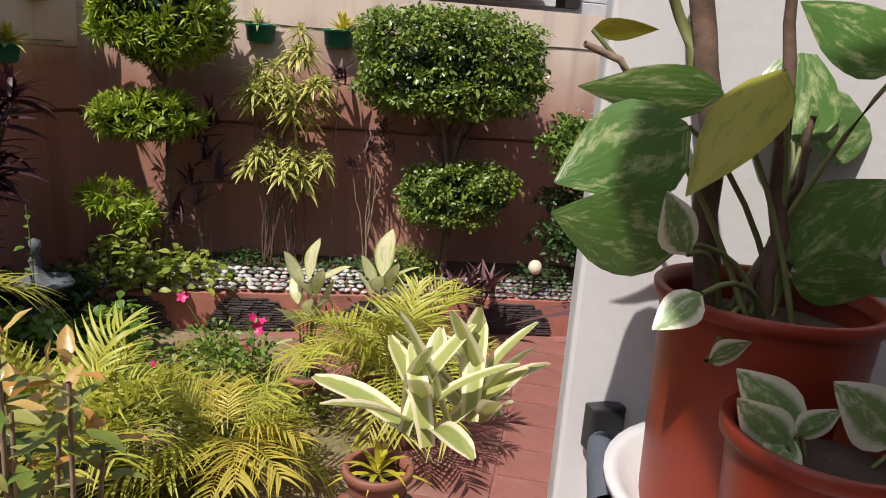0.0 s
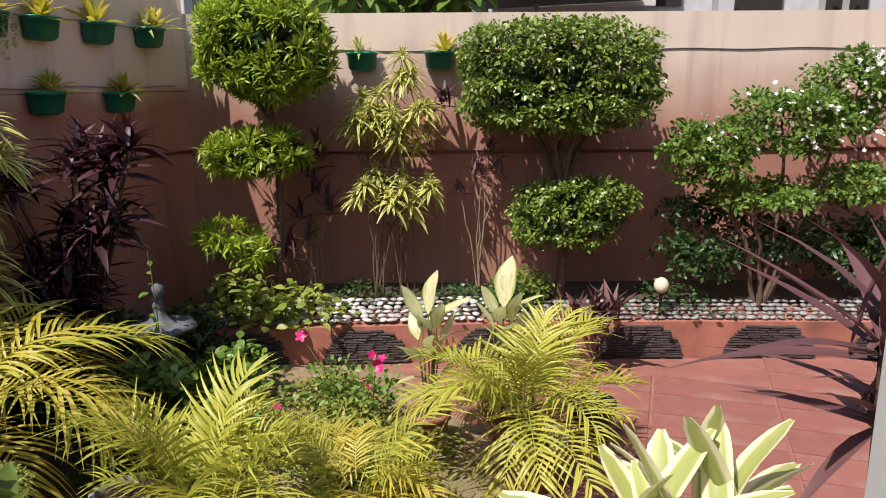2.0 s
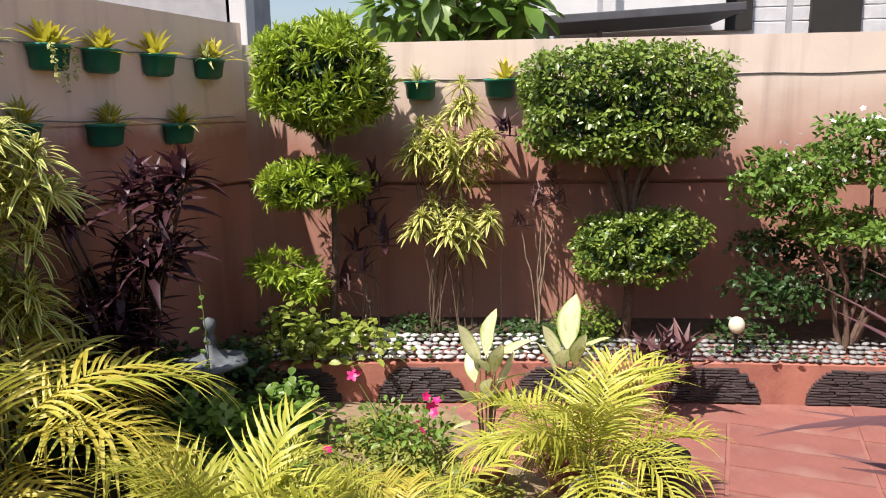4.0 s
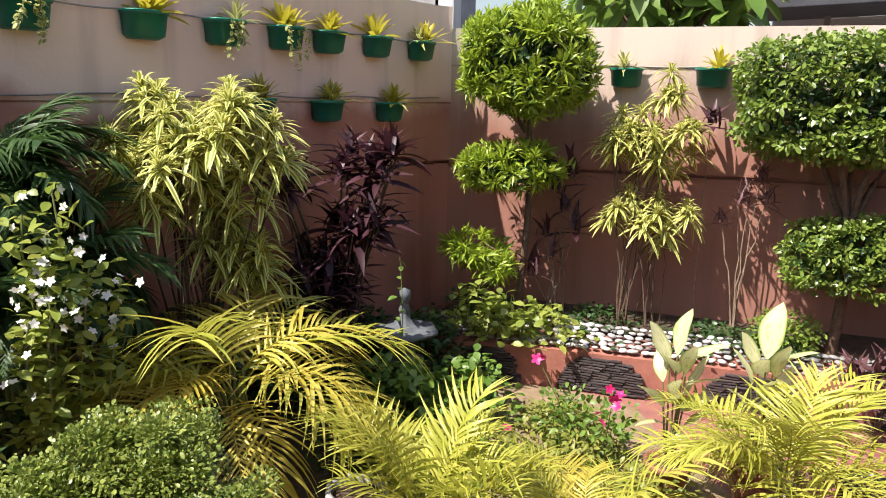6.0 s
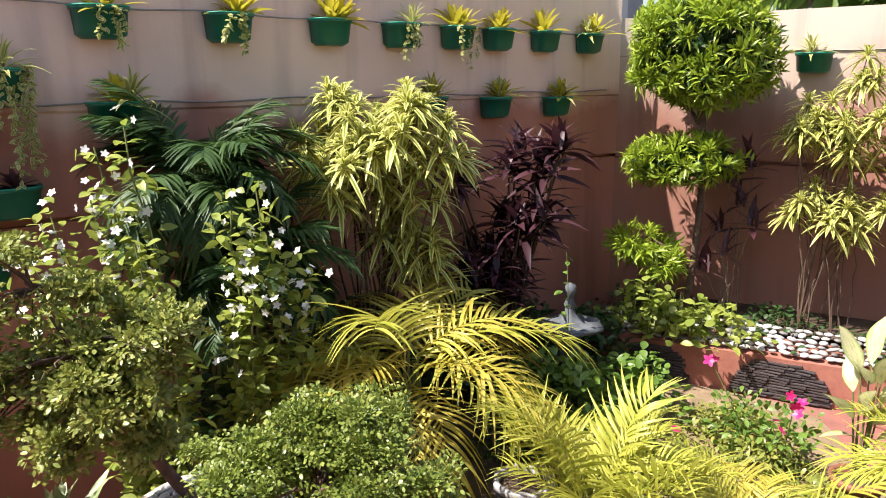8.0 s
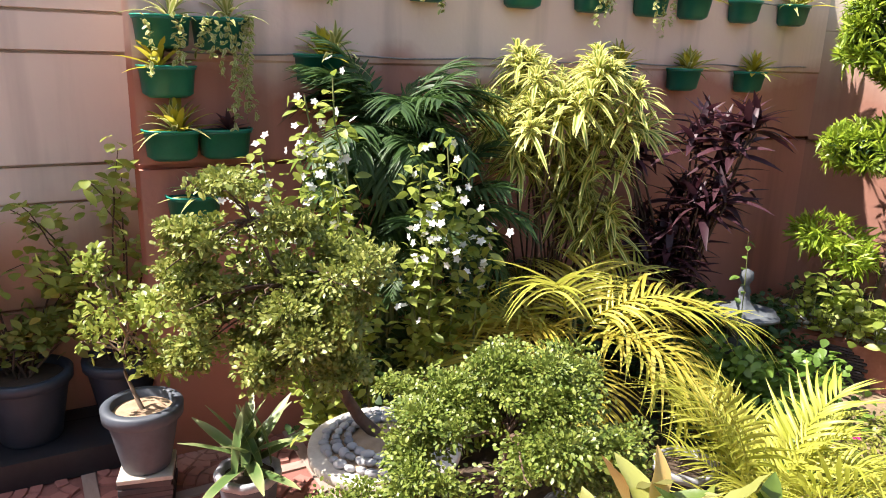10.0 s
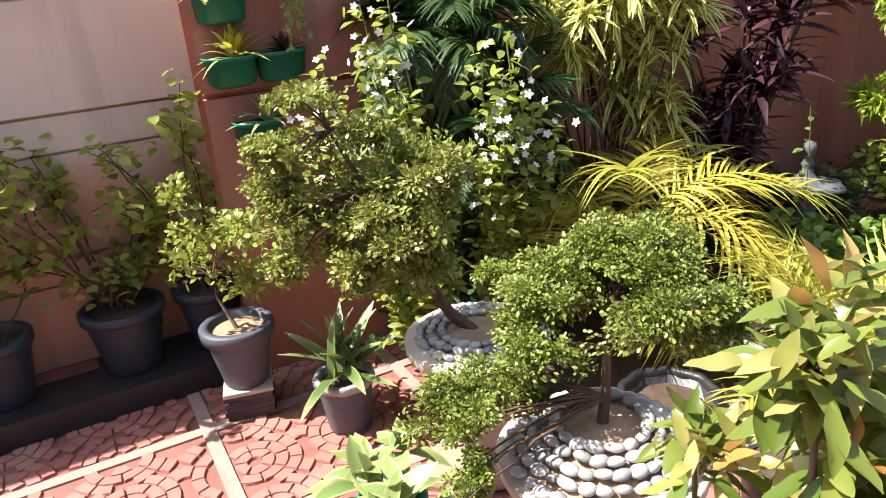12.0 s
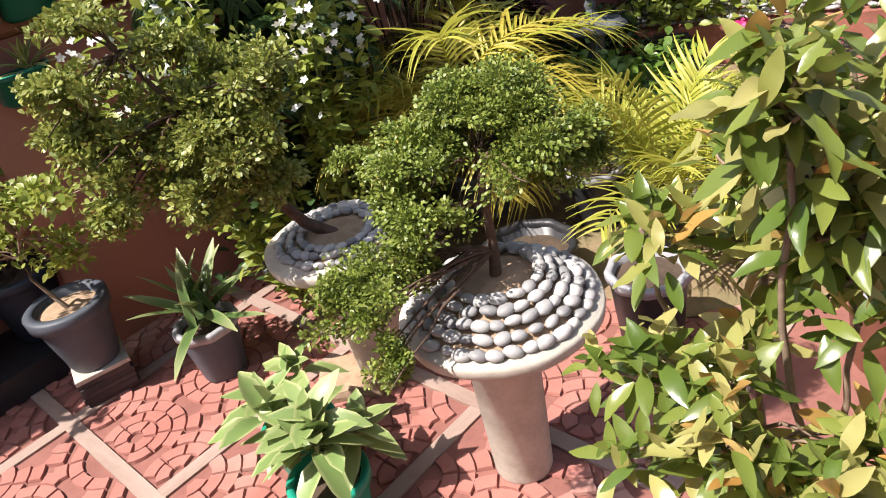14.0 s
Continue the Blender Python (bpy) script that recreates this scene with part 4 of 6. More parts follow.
ground_cover("leafy_plant", "mid green leafy plants around the stone lantern", [(-1.15, 3.75, 0.05, 0.28, 0.40), (-1.05, 4.2, 0.05, 0.28, 0.36), (-1.42, 3.78, 0.08, 0.22, 0.42), (-0.95, 3.6, 0.05, 0.2, 0.28), (-1.28, 3.9, 0.05, 0.2, 0.42)], 0.062, 0.044, LF_BROAD, 1700)
ground_cover("leafy_plant", "dark ferny plants by the lantern", [(-1.3, 3.5, 0.05, 0.3, 0.28), (-1.6, 3.9, 0.05, 0.3, 0.3)], 0.05, 0.02, LF_DARKG, 900)
ground_cover("weeds", "dry yellowish weeds on sandy soil", [(x, y, 0.04, 0.25, 0.15) for x, y in ((-0.7, 3.6), (-0.4, 3.9), (-0.3, 3.3), (-0.9, 3.1), (-0.55, 4.2), (-0.1, 3.6), (-1.0, 3.9), (-0.6, 2.9))], 0.048, 0.018, LF_WEED, 6000)

# tall thin weed by the lantern
wd = thing("tall_weed", "tall thin weed with a few pale leaves", "plant", at=(-1.36, 3.95, 0.05))
P = np.array([(0.01 * math.sin(k), 0.01 * math.cos(k * 2), 0.2 + 0.045 * k) for k in range(16)])
part("stem", tube("stem", [curve_pts((0, 0, -0.05), (0, 0, 0.9), (0.02, 0, 0), 0.004, 0.002)], M_CANE, 5), wd)
part("leaves", sprig_leaves(P, 0.05, 0.03, LF_BROAD), wd)

# pink flowers
pf = thing("pink_flower_plant", "small leafy plant with bright pink flowers", "flower", at=(-0.30, 3.95, 0.03))
part("leaves", crown("leaves", LF_BROAD, [((0, 0, 0.20), (0.17, 0.17, 0.17)), ((-0.2, 0.05, 0.2), (0.15, 0.15, 0.15))], 330, 0.046, 0.022, shell=0.1), pf)
flowers(np.array([(0.04, -0.12, 0.38), (0.07, -0.10, 0.40), (0.02, -0.1, 0.42), (0.06, -0.14, 0.36), (-0.02, -0.12, 0.30), (0.0, -0.14, 0.27), (-0.34, 0.0, 0.48), (-0.31, -0.02, 0.50), (0.05, -0.13, 0.39), (-0.42, -0.25, 0.22)]), 0.030, M_PETAL_P, pf)
part("stem", tube("stem", [curve_pts((0, 0, -0.02), (0.04, -0.1, 0.38), (0, 0, 0.03), 0.004, 0.002), curve_pts((-0.1, 0, -0.02), (-0.33, 0, 0.47), (0, 0, 0.03), 0.004, 0.002), curve_pts((-0.2, -0.1, -0.02), (-0.42, -0.25, 0.21), (0, 0, 0.03), 0.004, 0.002)], M_CANE, 5), pf)

# globe on the bed
gl = thing("globe_lamp", "small cream globe on a short stem in the bed", "garden lamp", at=(1.47, 4.98, GZ))
part("globe", lathe("globe", [(0.001, 0.15)] + [(0.058 * math.sin(a), 0.208 - 0.058 * math.cos(a)) for a in np.linspace(0.1, math.pi - 0.05, 14)], M_GLOBE, 24), gl)
part("stem", lathe("stem", [(0.012, -0.05), (0.012, 0.155), (0.02, 0.158)], M_BLACK, 12), gl)

gl.scale = (0.82, 0.82, 0.9)

# stone lantern
la = thing("stone_lantern", "grey stone garden lantern with a wide curved roof", "garden lantern", at=(-1.40, 4.12, 0.02))
part("base", lathe("base", [(0.001, 0), (0.13, 0), (0.13, 0.06), (0.07, 0.10), (0.055, 0.20), (0.08, 0.24), (0.12, 0.25), (0.13, 0.29), (0.001, 0.30)], M_STONE, 12), la)
part("fire_box", lathe("fire_box", [(0.075, 0.29), (0.07, 0.42), (0.001, 0.42)], M_STONE, 6), la)
part("roof", lathe("roof", [(0.001, 0.418), (0.15, 0.424), (0.205, 0.448), (0.208, 0.462), (0.13, 0.466), (0.07, 0.486), (0.04, 0.52), (0.03, 0.55)], M_STONE, 24, 6, 0.07), la)
part("finial", lathe("finial", [(0.028, 0.545), (0.038, 0.57), (0.022, 0.60), (0.022, 0.61), (0.042, 0.64), (0.036, 0.675), (0.001, 0.69)], M_STONE, 16), la)
la.scale = (0.86, 0.86, 1.0)
la.location.z = 0.055

# ---- palms ----
PF = [frond("frond", LF_PALM, 0.72, a, 18, 0.34, 0.0185, 0.50, b) for a, b in ((0.55, 0.5), (0.95, 0.65), (0.30, 0.4))]
PU = [frond("frond", LF_PALM, 0.72, a, 18, 0.38, 0.020, 0.85, b) for a, b in ((0.35, 0.45), (0.6, 0.55))]
PG = [frond("frond", LF_PALM_Y, 0.72, a, 22, 0.33, 0.0170, 0.42, b) for a, b in ((1.15, 0.55), (0.85, 0.45))]
PD = [frond("frond", LF_DPALM, 0.72, a, 22, 0.28, 0.030, 0.18, b) for a, b in ((0.7, 0.5), (1.2, 0.6), (0.5, 0.4))]


def palm(label, base, heart, n, meshes, scale, rise=(5, 70), seed=0, cane=True, name="areca_palm", az0=None):
    r = random.Random(seed)
    ob = thing(name, label, "palm", at=base)
    st = []
    for i in range(n):
        az = (i * 2.399 + seed) if az0 is None else az0[i % len(az0)] + r.uniform(-0.2, 0.2)
        el = radians(rise[0] + (rise[1] - rise[0]) * ((i * 0.7548 + 0.3) % 1))
        h = Vector((heart[0] + 0.05 * math.cos(az), heart[1] + 0.05 * math.sin(az), heart[2] + r.uniform(-0.06, 0.06)))
        s = r.uniform(*scale)
        part("frond", meshes[i % len(meshes)], ob, loc=h, rot=(r.uniform(-0.25, 0.25), -el + radians(29), az), scale=s)
        if cane and i % 2 == 0:
            st.append(curve_pts((r.uniform(-0.05, 0.05), r.uniform(-0.05, 0.05), -0.04), h, (0, 0, 0), 0.011, 0.006, 6))
    if st:
        part("stem", tube("stem", st, M_CANE), ob)
    return ob


def pot(name, label, at, r, h, mat, rim_mat=None, lobes=0, foot=0.72, soil=M_SOIL, category="plant pot", group="", lip=0.016, lobe=0.03):
    ob = thing(name, label, category, group, at)
    body = part("body", lathe("pot_body", [(0.001, 0), (r * foot, 0), (r * (foot + 0.02), 0.006), (r * 0.93, h * 0.8), (r * 0.94, h * 0.82), (r * 0.95, h - lip * 1.6)], mat, 40, lobes, lobe * 0.6), ob)
    part("rim", lathe("pot_rim", [(r * 0.94, h - lip * 2.2), (r + lip * 0.3, h - lip * 2), (r + lip * 0.4, h - lip * 0.3), (r, h), (r - lip, h - 0.002), (r - lip * 1.2, h - lip * 2.4)], rim_mat or mat, 40, lobes, lobe), body)
    part("soil", lathe("pot_soil", [(0.001, h - 0.022), (r * 0.5, h - 0.026), (r - lip * 0.9, h - 0.034)], soil, 40, lobes, lobe * 0.6), ob)
    return ob


LPALM = "areca palm with yellow green feathery fronds"
pot("plant_pot", "dark pot with a worn silver scalloped rim", (-1.10, 2.90, 0.0), 0.115, 0.30, M_BLACK, M_SILVER, 8)
pot("plant_pot", "dark pot with a worn pale rim", (-0.80, 2.78, 0.0), 0.12, 0.26, M_BLACK, M_SILVER, 8)
pot("plant_pot", "grey pot holding a golden palm", (-1.60, 2.90, 0.0), 0.14, 0.30, M_GREYPOT)
palm("golden areca palm with arching yellow fronds", (-1.60, 2.90, 0.27), (-0.03, -0.02, 0.38), 22, PG + [PF[0]], (0.70, 0.98), (2, 66), 3)
palm(LPALM + " in a dark pot", (-0.80, 2.78, 0.23), (0.02, -0.02, 0.10), 26, PU + PF[:1], (0.46, 0.72), (34, 86), 5)
pot("plant_pot", "brown clay pot on a saucer", (0.47, 3.42, 0.0), 0.13, 0.24, M_CLAYPOT, M_SILVER)
palm(LPALM + " in a clay pot", (0.47, 3.42, 0.21), (-0.06, -0.06, 0.20), 32, PF + PU, (0.42, 0.70), (0, 80), 2)
pot("plant_pot", "small ribbed brown clay pot", (-0.30, 2.95, 0.0), 0.11, 0.20, M_CLAYPOT, None, 16)
palm(LPALM + ", low and bushy", (-0.30, 2.95, 0.17), (0.04, -0.02, 0.08), 24, PF + PG[1:], (0.45, 0.70), (8, 78), 7)
palm("dark green feather palm in the shade of the wall", (-2.34, 2.52, 0.1), (0.0, 0.0, 1.34), 50, PD, (0.40, 0.66), (-15, 88), 11, True, "feather_palm")
palm("dark green feather palm in the shade of the wall", (-2.20, 2.62, 0.1), (0.0, 0.0, 0.96), 48, PD, (0.42, 0.64), (-20, 80), 4, True, "feather_palm")
pot("plant_pot", "black pot beside the palm", (0.80, 3.85, 0.0), 0.12, 0.2, M_BLACK)

# cream leaved dieffenbachia
BROAD = (0.10, 0.50, 0.80, 0.96, 1.0, 0.94, 0.78, 0.50, 0.04)
big_leaf = [one_leaf(LF_CALA, 0.27, w, BROAD, b, 0.28, 0.10) for w, b in ((0.13, 0.15), (0.11, 0.35), (0.12, 0.0))]


def big_leaved(name, label, base, leaves, meshes, mat=M_CANE, category="plant"):
    """A plant of few large leaves, each given as foot, azimuth, rise and size."""
    ob = thing(name, label, category, at=base)
    st = []
    for i, (x, y, z, az, el, s) in enumerate(leaves):
        z *= 1.15
        part("leaf", meshes[i % len(meshes)], ob, loc=(x, y, z), rot=(random.uniform(-0.7, 0.7), -radians(el), radians(az)), scale=s * random.uniform(0.70, 0.92))
        part("stem", tube("stem", [curve_pts((x * 0.2, y * 0.2, -0.03), (x, y, z), (0, 0, 0.01), 0.006, 0.003, 5)], mat, 5), ob)
    return ob


for bx, by in ((0.0, 3.75), (0.36, 3.85)):
    big_leaved("dieffenbachia", "cream leaved dieffenbachia in a clay pot", (bx, by, 0.18), [(0, 0, 0.44, 60, 78, 1.0), (0.03, 0, 0.40, -30, 55, 0.9), (-0.03, 0, 0.40, 170, 62, 0.85), (0.0, 0.02, 0.36, -110, 50, 0.8), (0.02, 0.02, 0.3, 5, 40, 0.8), (0, 0, 0.25, -80, 35, 0.9), (0.02, 0, 0.22, 20, 30, 0.8), (-0.02, 0, 0.16, 215, 25, 0.8), (0, 0, 0.12, -60, 10, 0.7), (0.04, -0.02, 0.38, -75, 72, 0.85), (-0.05, 0.0, 0.33, 120, 66, 0.8), (0.05, 0.02, 0.28, 40, 58, 0.85), (-0.04, -0.03, 0.24, -140, 48, 0.85), (0.0, -0.05, 0.30, -95, 62, 0.8), (0.05, -0.03, 0.18, -40, 40, 0.8)], big_leaf)
    pot("plant_pot", "small clay pot in the planting", (bx, by, 0.0), 0.10, 0.2, M_CLAYPOT)

# ---- pebble discs with bonsai trees ----
def pebble_disc(label, at, r, stand_at, stand_r, rings, sand, long=1.0):
    """A cement slab with rings of pebbles that climb to a bed of sand in the middle."""
    top = at[2]
    ob = thing("bonsai_table", label, "bonsai planter", at=at)
    part("disc", lathe("disc", [(0.001, -0.045), (r * 0.93, -0.045), (r * 0.99, -0.03), (r, -0.010), (r * 0.985, 0.0), (0.001, 0.008)], M_CEMENT, 64, 7, 0.008), ob)
    part("sand", lathe("sand", [(0.001, sand[1] - 0.005), (r * sand[0] * 0.5, sand[1]), (r * sand[0], sand[1] - 0.012), (r * rings[0][0], 0.004)], M_SANDW, 40, 5, 0.02), ob)
    ms = [pebble_mesh("pebble", 0.0185, (M_PEB_W, M_PEB_M)[s % 2], 40 + s, 0.66) for s in range(8)]
    for ring, (rr, z) in enumerate(rings):
        n = int(2 * math.pi * rr * r / (0.033 * long))
        for k in range(n):
            a = 2 * math.pi * (k + 0.5 * (ring % 2) + random.uniform(-0.12, 0.12)) / n
            q = random.uniform(0.85, 1.2)
            d = rr * r * random.uniform(0.98, 1.02)
            part("pebble", random.choice(ms), ob, loc=(d * math.cos(a), d * math.sin(a), z + random.uniform(-0.002, 0.003)), rot=(random.uniform(-0.25, 0.25), random.uniform(-0.25, 0.25), a + math.pi / 2 + random.uniform(-0.25, 0.25)), scale=(q * long, q, q))
    dx, dy = stand_at[0] - at[0], stand_at[1] - at[1]
    part("pedestal", lathe("pedestal", [(0.001, -top), (stand_r * 0.82, -top), (stand_r * 0.84, -top + 0.01), (stand_r, -0.12), (stand_r * 1.06, -0.118), (stand_r * 1.06, -0.045), (0.001, -0.045)], M_CEMENT, 32), ob, "whitish cylindrical pedestal", loc=(dx, dy, 0))
    return ob


D1, D2 = (-0.93, 1.51, 0.66), (-1.60, 1.83, 0.60)
pebble_disc("round cement slab with climbing rings of grey pebbles on a pedestal", D1, 0.24, (-1.0, 1.60), 0.10, ((0.86, 0.012), (0.75, 0.030), (0.64, 0.048), (0.53, 0.064), (0.43, 0.078)), (0.38, 0.078), 1.12)
pebble_disc("wide cement bowl rim with pebbles round a sandy middle", D2, 0.235, (-1.62, 1.90), 0.12, ((0.78, 0.012), (0.63, 0.018), (0.48, 0.022)), (0.42, 0.024))


def bonsai(name, label, base, trunk, pads, mat, n, ln, wd, bark=M_BARK):
    ob = thing(name, label, "bonsai", at=base)
    paths = [np.array(trunk, float) - [*base, 0]]
    tips = paths[0]
    for c, r in pads:
        c = np.array(c) - np.array(base)
        s = tips[np.argmin(np.linalg.norm(tips[:, :3] - c, axis=1) + 0.2 * (tips[:, 2] < 0.05))]
        for k in range(4):
            e = c + rng.normal(0, 0.45, 3) * r * [1, 1, 0.3] - [0, 0, r[2] * 0.3]
            paths.append(curve_pts(s[:3], e, (0, 0, 0.02), 0.0045, 0.0015, 7, 0.005))
    part("trunk", tube("trunk", paths, bark, 7), ob)
    part("crown", crown("crown", mat, [(np.array(c) - np.array(base), r) for c, r in pads], n, ln, wd, 2.0, shell=0.25, noise_amp=0.10, up=0.45, clumps=14), ob)
    return ob


bonsai("bonsai_tree", "bonsai tree with a domed bright green crown", (-0.93, 1.51, 0.72), [(-0.93, 1.51, 0.70, 0.016), (-0.92, 1.51, 0.80, 0.012), (-0.93, 1.53, 0.91, 0.010), (-0.94, 1.56, 1.0, 0.007)],
       [((-0.91, 1.56, 1.045), (0.19, 0.18, 0.085)), ((-0.93, 1.64, 1.115), (0.15, 0.14, 0.065)), ((-0.75, 1.62, 1.00), (0.12, 0.13, 0.06)), ((-1.05, 1.50, 1.01), (0.13, 0.13, 0.07)), ((-1.08, 1.60, 1.05), (0.12, 0.11, 0.05)), ((-1.23, 1.56, 0.99), (0.10, 0.06, 0.035)), ((-1.02, 1.41, 0.93), (0.12, 0.10, 0.06)), ((-1.09, 1.29, 0.86), (0.14, 0.10, 0.05)), ((-1.14, 1.23, 0.81), (0.10, 0.09, 0.045)), ((-1.05, 1.20, 0.73), (0.055, 0.055, 0.06)), ((-1.04, 1.40, 0.82), (0.04, 0.04, 0.05))], LF_BON1, 44000, 0.0110, 0.0072)
bonsai("bonsai_tree", "bonsai tree with a broad drooping olive crown", (-1.60, 1.83, 0.61), [(-1.60, 1.83, 0.60, 0.022), (-1.68, 1.80, 0.66, 0.019), (-1.73, 1.74, 0.80, 0.016), (-1.76, 1.68, 0.95, 0.013), (-1.80, 1.62, 1.10, 0.009), (-1.88, 1.57, 1.28, 0.005)],
       [((-1.80, 1.58, 1.10), (0.17, 0.16, 0.10)), ((-1.92, 1.53, 1.39), (0.15, 0.10, 0.035)), ((-1.95, 1.46, 1.25), (0.12, 0.11, 0.06)), ((-1.66, 1.74, 1.17), (0.15, 0.13, 0.10)), ((-1.70, 1.64, 1.00), (0.16, 0.13, 0.10)), ((-1.92, 1.44, 1.07), (0.13, 0.11, 0.08)), ((-2.04, 1.44, 1.14), (0.09, 0.09, 0.05)), ((-1.80, 1.54, 0.90), (0.14, 0.11, 0.08)), ((-1.82, 1.64, 1.26), (0.11, 0.10, 0.06)), ((-1.66, 1.70, 0.86), (0.10, 0.09, 0.07)), ((-1.94, 1.40, 0.92), (0.09, 0.08, 0.06))], LF_BON2, 23000, 0.0175, 0.0105)

# white flowering bush before the dark palm
wb = thing("white_flower_bush", "tall leafy bush with white pinwheel flowers", "shrub", at=(-1.90, 2.17, 0.1))
stm, lv, fl = [], [], []
for dx, dy, h in ((-0.38, -0.26, 1.22), (-0.46, -0.30, 1.05), (-0.26, -0.16, 1.44), (-0.18, -0.10, 1.50), (-0.30, -0.35, 1.05), (-0.22, -0.22, 1.28), (0.06, 0.10, 1.22), (0.12, 0.16, 1.28), (0.18, 0.22, 1.05), (0.22, 0.30, 0.98), (-0.15, -0.28, 1.0), (0.10, 0.05, 0.9), (-0.05, -0.2, 1.15), (-0.32, -0.4, 0.9), (0.15, 0.1, 1.15)):
    pth = curve_pts((dx * 0.3, dy * 0.3, -0.05), (dx - 0.06, dy, h + 0.06), (0.02, 0, 0), 0.007, 0.003, 12, 0.008)
    stm.append(pth)
    t = 0.12 + 0.88 * rng.random(150) ** 0.8
    lv.append(np.column_stack([np.interp(t, np.linspace(0, 1, 12), pth[:, k]) for k in range(3)]) + rng.normal(0, 0.032, (150, 3)))
    fl.append(pth[rng.integers(9, 12, 9), :3] + rng.normal(0, 0.032, (9, 3)) + [0.03, -0.03, 0.02])
part("stem", tube("stem", stm, M_CANE, 5), wb)
part("leaves", sprig_leaves(np.vstack(lv), 0.058, 0.030, LF_WBUSH), wb)
flowers(np.vstack(fl), 0.018, M_PETAL_W, wb)

# stack of grey slabs under the bush
ss = thing("stone_stack", "stack of thin grey stones at the side wall", "stones", at=(-2.35, 2.42, 0.06))
for k in range(7):
    part("stone", box_mesh("stone", (random.uniform(0.22, 0.30), random.uniform(0.14, 0.2), 0.034), M_STONE, 0.01, jitter=0.012, seed=k), ss, loc=(random.uniform(-0.02, 0.02), random.uniform(-0.02, 0.02), 0.02 + 0.037 * k), rot=(0, 0, random.uniform(-0.3, 0.3) + ANG))

# ---- pots on the left paving ----
kerb = thing("kerb", "low black painted kerb below the set back wall", "kerb", kind="structure")
for a, b, mat in ((3.9, 4.75, M_BLACK), (4.75, 7.5, M_TERRA)):
    c = side((a + b) / 2, -0.355)
    part("kerb_edge", box_mesh("kerb_edge", (0.11, b - a, 0.12), mat, 0.008), kerb, loc=(c.x, c.y, 0.06), rot=(0, 0, -ANG))
for a, r, h, lab in ((4.60, 0.175, 0.30, "large dark blue pot with a leafy climber"), (4.22, 0.16, 0.30, "dark blue pot behind the bonsai"), (5.12, 0.16, 0.30, "large dark pot near the kerb")):
    c = side(a, -0.24)
    pot("plant_pot", lab, (c.x, c.y, 0.12), r, h, M_DARKPOT, foot=0.66, group="dark pots along the kerb", lip=0.022)
part("kerb_top", box_mesh("kerb_top", (0.12, 5.0, 0.12), M_SOIL, 0.0), kerb, loc=(*side(6.4, -0.38)[:2], 0.055), rot=(0, 0, -ANG))
part("kerb_top", box_mesh("kerb_top", (0.40, 3.6, 0.119), M_BLACK, 0.0), kerb, loc=(*side(5.7, -0.22)[:2], 0.0585), rot=(0, 0, -ANG))


def climber(base, label, n, h, w, mat, ln=0.055, seed=1):
    r = np.random.default_rng(seed)
    ob = thing("climber", label, "shrub", at=base)
    st, lv = [], []
    for k in range(n):
        e = np.array([r.uniform(-0.3, 0.3) * w, r.uniform(-1, 1) * w, h * r.uniform(0.35, 1.0)])
        p = curve_pts((r.uniform(-0.04, 0.04), r.uniform(-0.04, 0.04), -0.04), e, (0, 0.1 * r.uniform(-1, 1), 0.1), 0.006, 0.002, 10, 0.01)
        st.append(p)
        t = r.uniform(0.35, 1, 36)
        lv.append(np.column_stack([np.interp(t, np.linspace(0, 1, 10), p[:, q]) for q in range(3)]) + r.normal(0, 0.04, (36, 3)))
    limbs(ob, st, M_BARK, 5)
    part("leaves", sprig_leaves(np.vstack(lv), ln, ln * 0.6, mat), ob)
    return ob


c = side(4.60, -0.24); climber((c.x, c.y, 0.40), "young leafy shoots in a large pot", 7, 0.2, 0.22, LF_BON2, 0.06, 2)
c = side(4.62, -0.30); climber((c.x, c.y, 0.40), "bougainvillea branches trained along the wall", 11, 0.92, 0.62, LF_WBUSH, 0.072, 3)
c = side(4.22, -0.24); climber((c.x, c.y, 0.40), "bougainvillea branches trained along the wall", 11, 0.95, 0.42, LF_WBUSH, 0.072, 4)
c = side(5.12, -0.24); climber((c.x, c.y, 0.40), "leafy branches in a pot by the wall", 6, 0.4, 0.3, LF_WBUSH, 0.06, 5)

blk = thing("paver_stack", "stack of small slate topped pavers under a pot", "paver stack", at=(-2.72, 1.58, 0.0))
for k in range(6):
    part("paver", box_mesh("paver", (0.20, 0.20, 0.021), M_SLATE if k < 5 else M_CEMENT, 0.003, jitter=0.003, seed=k), blk, loc=(random.uniform(-0.004, 0.004), random.uniform(-0.004, 0.004), 0.0115 + 0.0225 * k), rot=(0, 0, -0.55 + random.uniform(-0.04, 0.04)))
part("side_slab", box_mesh("side_slab", (0.012, 0.205, 0.125), M_CEMENT, 0.002), blk, loc=(-0.093, 0.052, 0.0645), rot=(0, 0, -0.55))
pot("plant_pot", "grey blue pot of sand on a paver stack", (-2.72, 1.58, 0.137), 0.142, 0.27, M_GREYPOT, foot=0.62, soil=M_SANDW, lip=0.026)
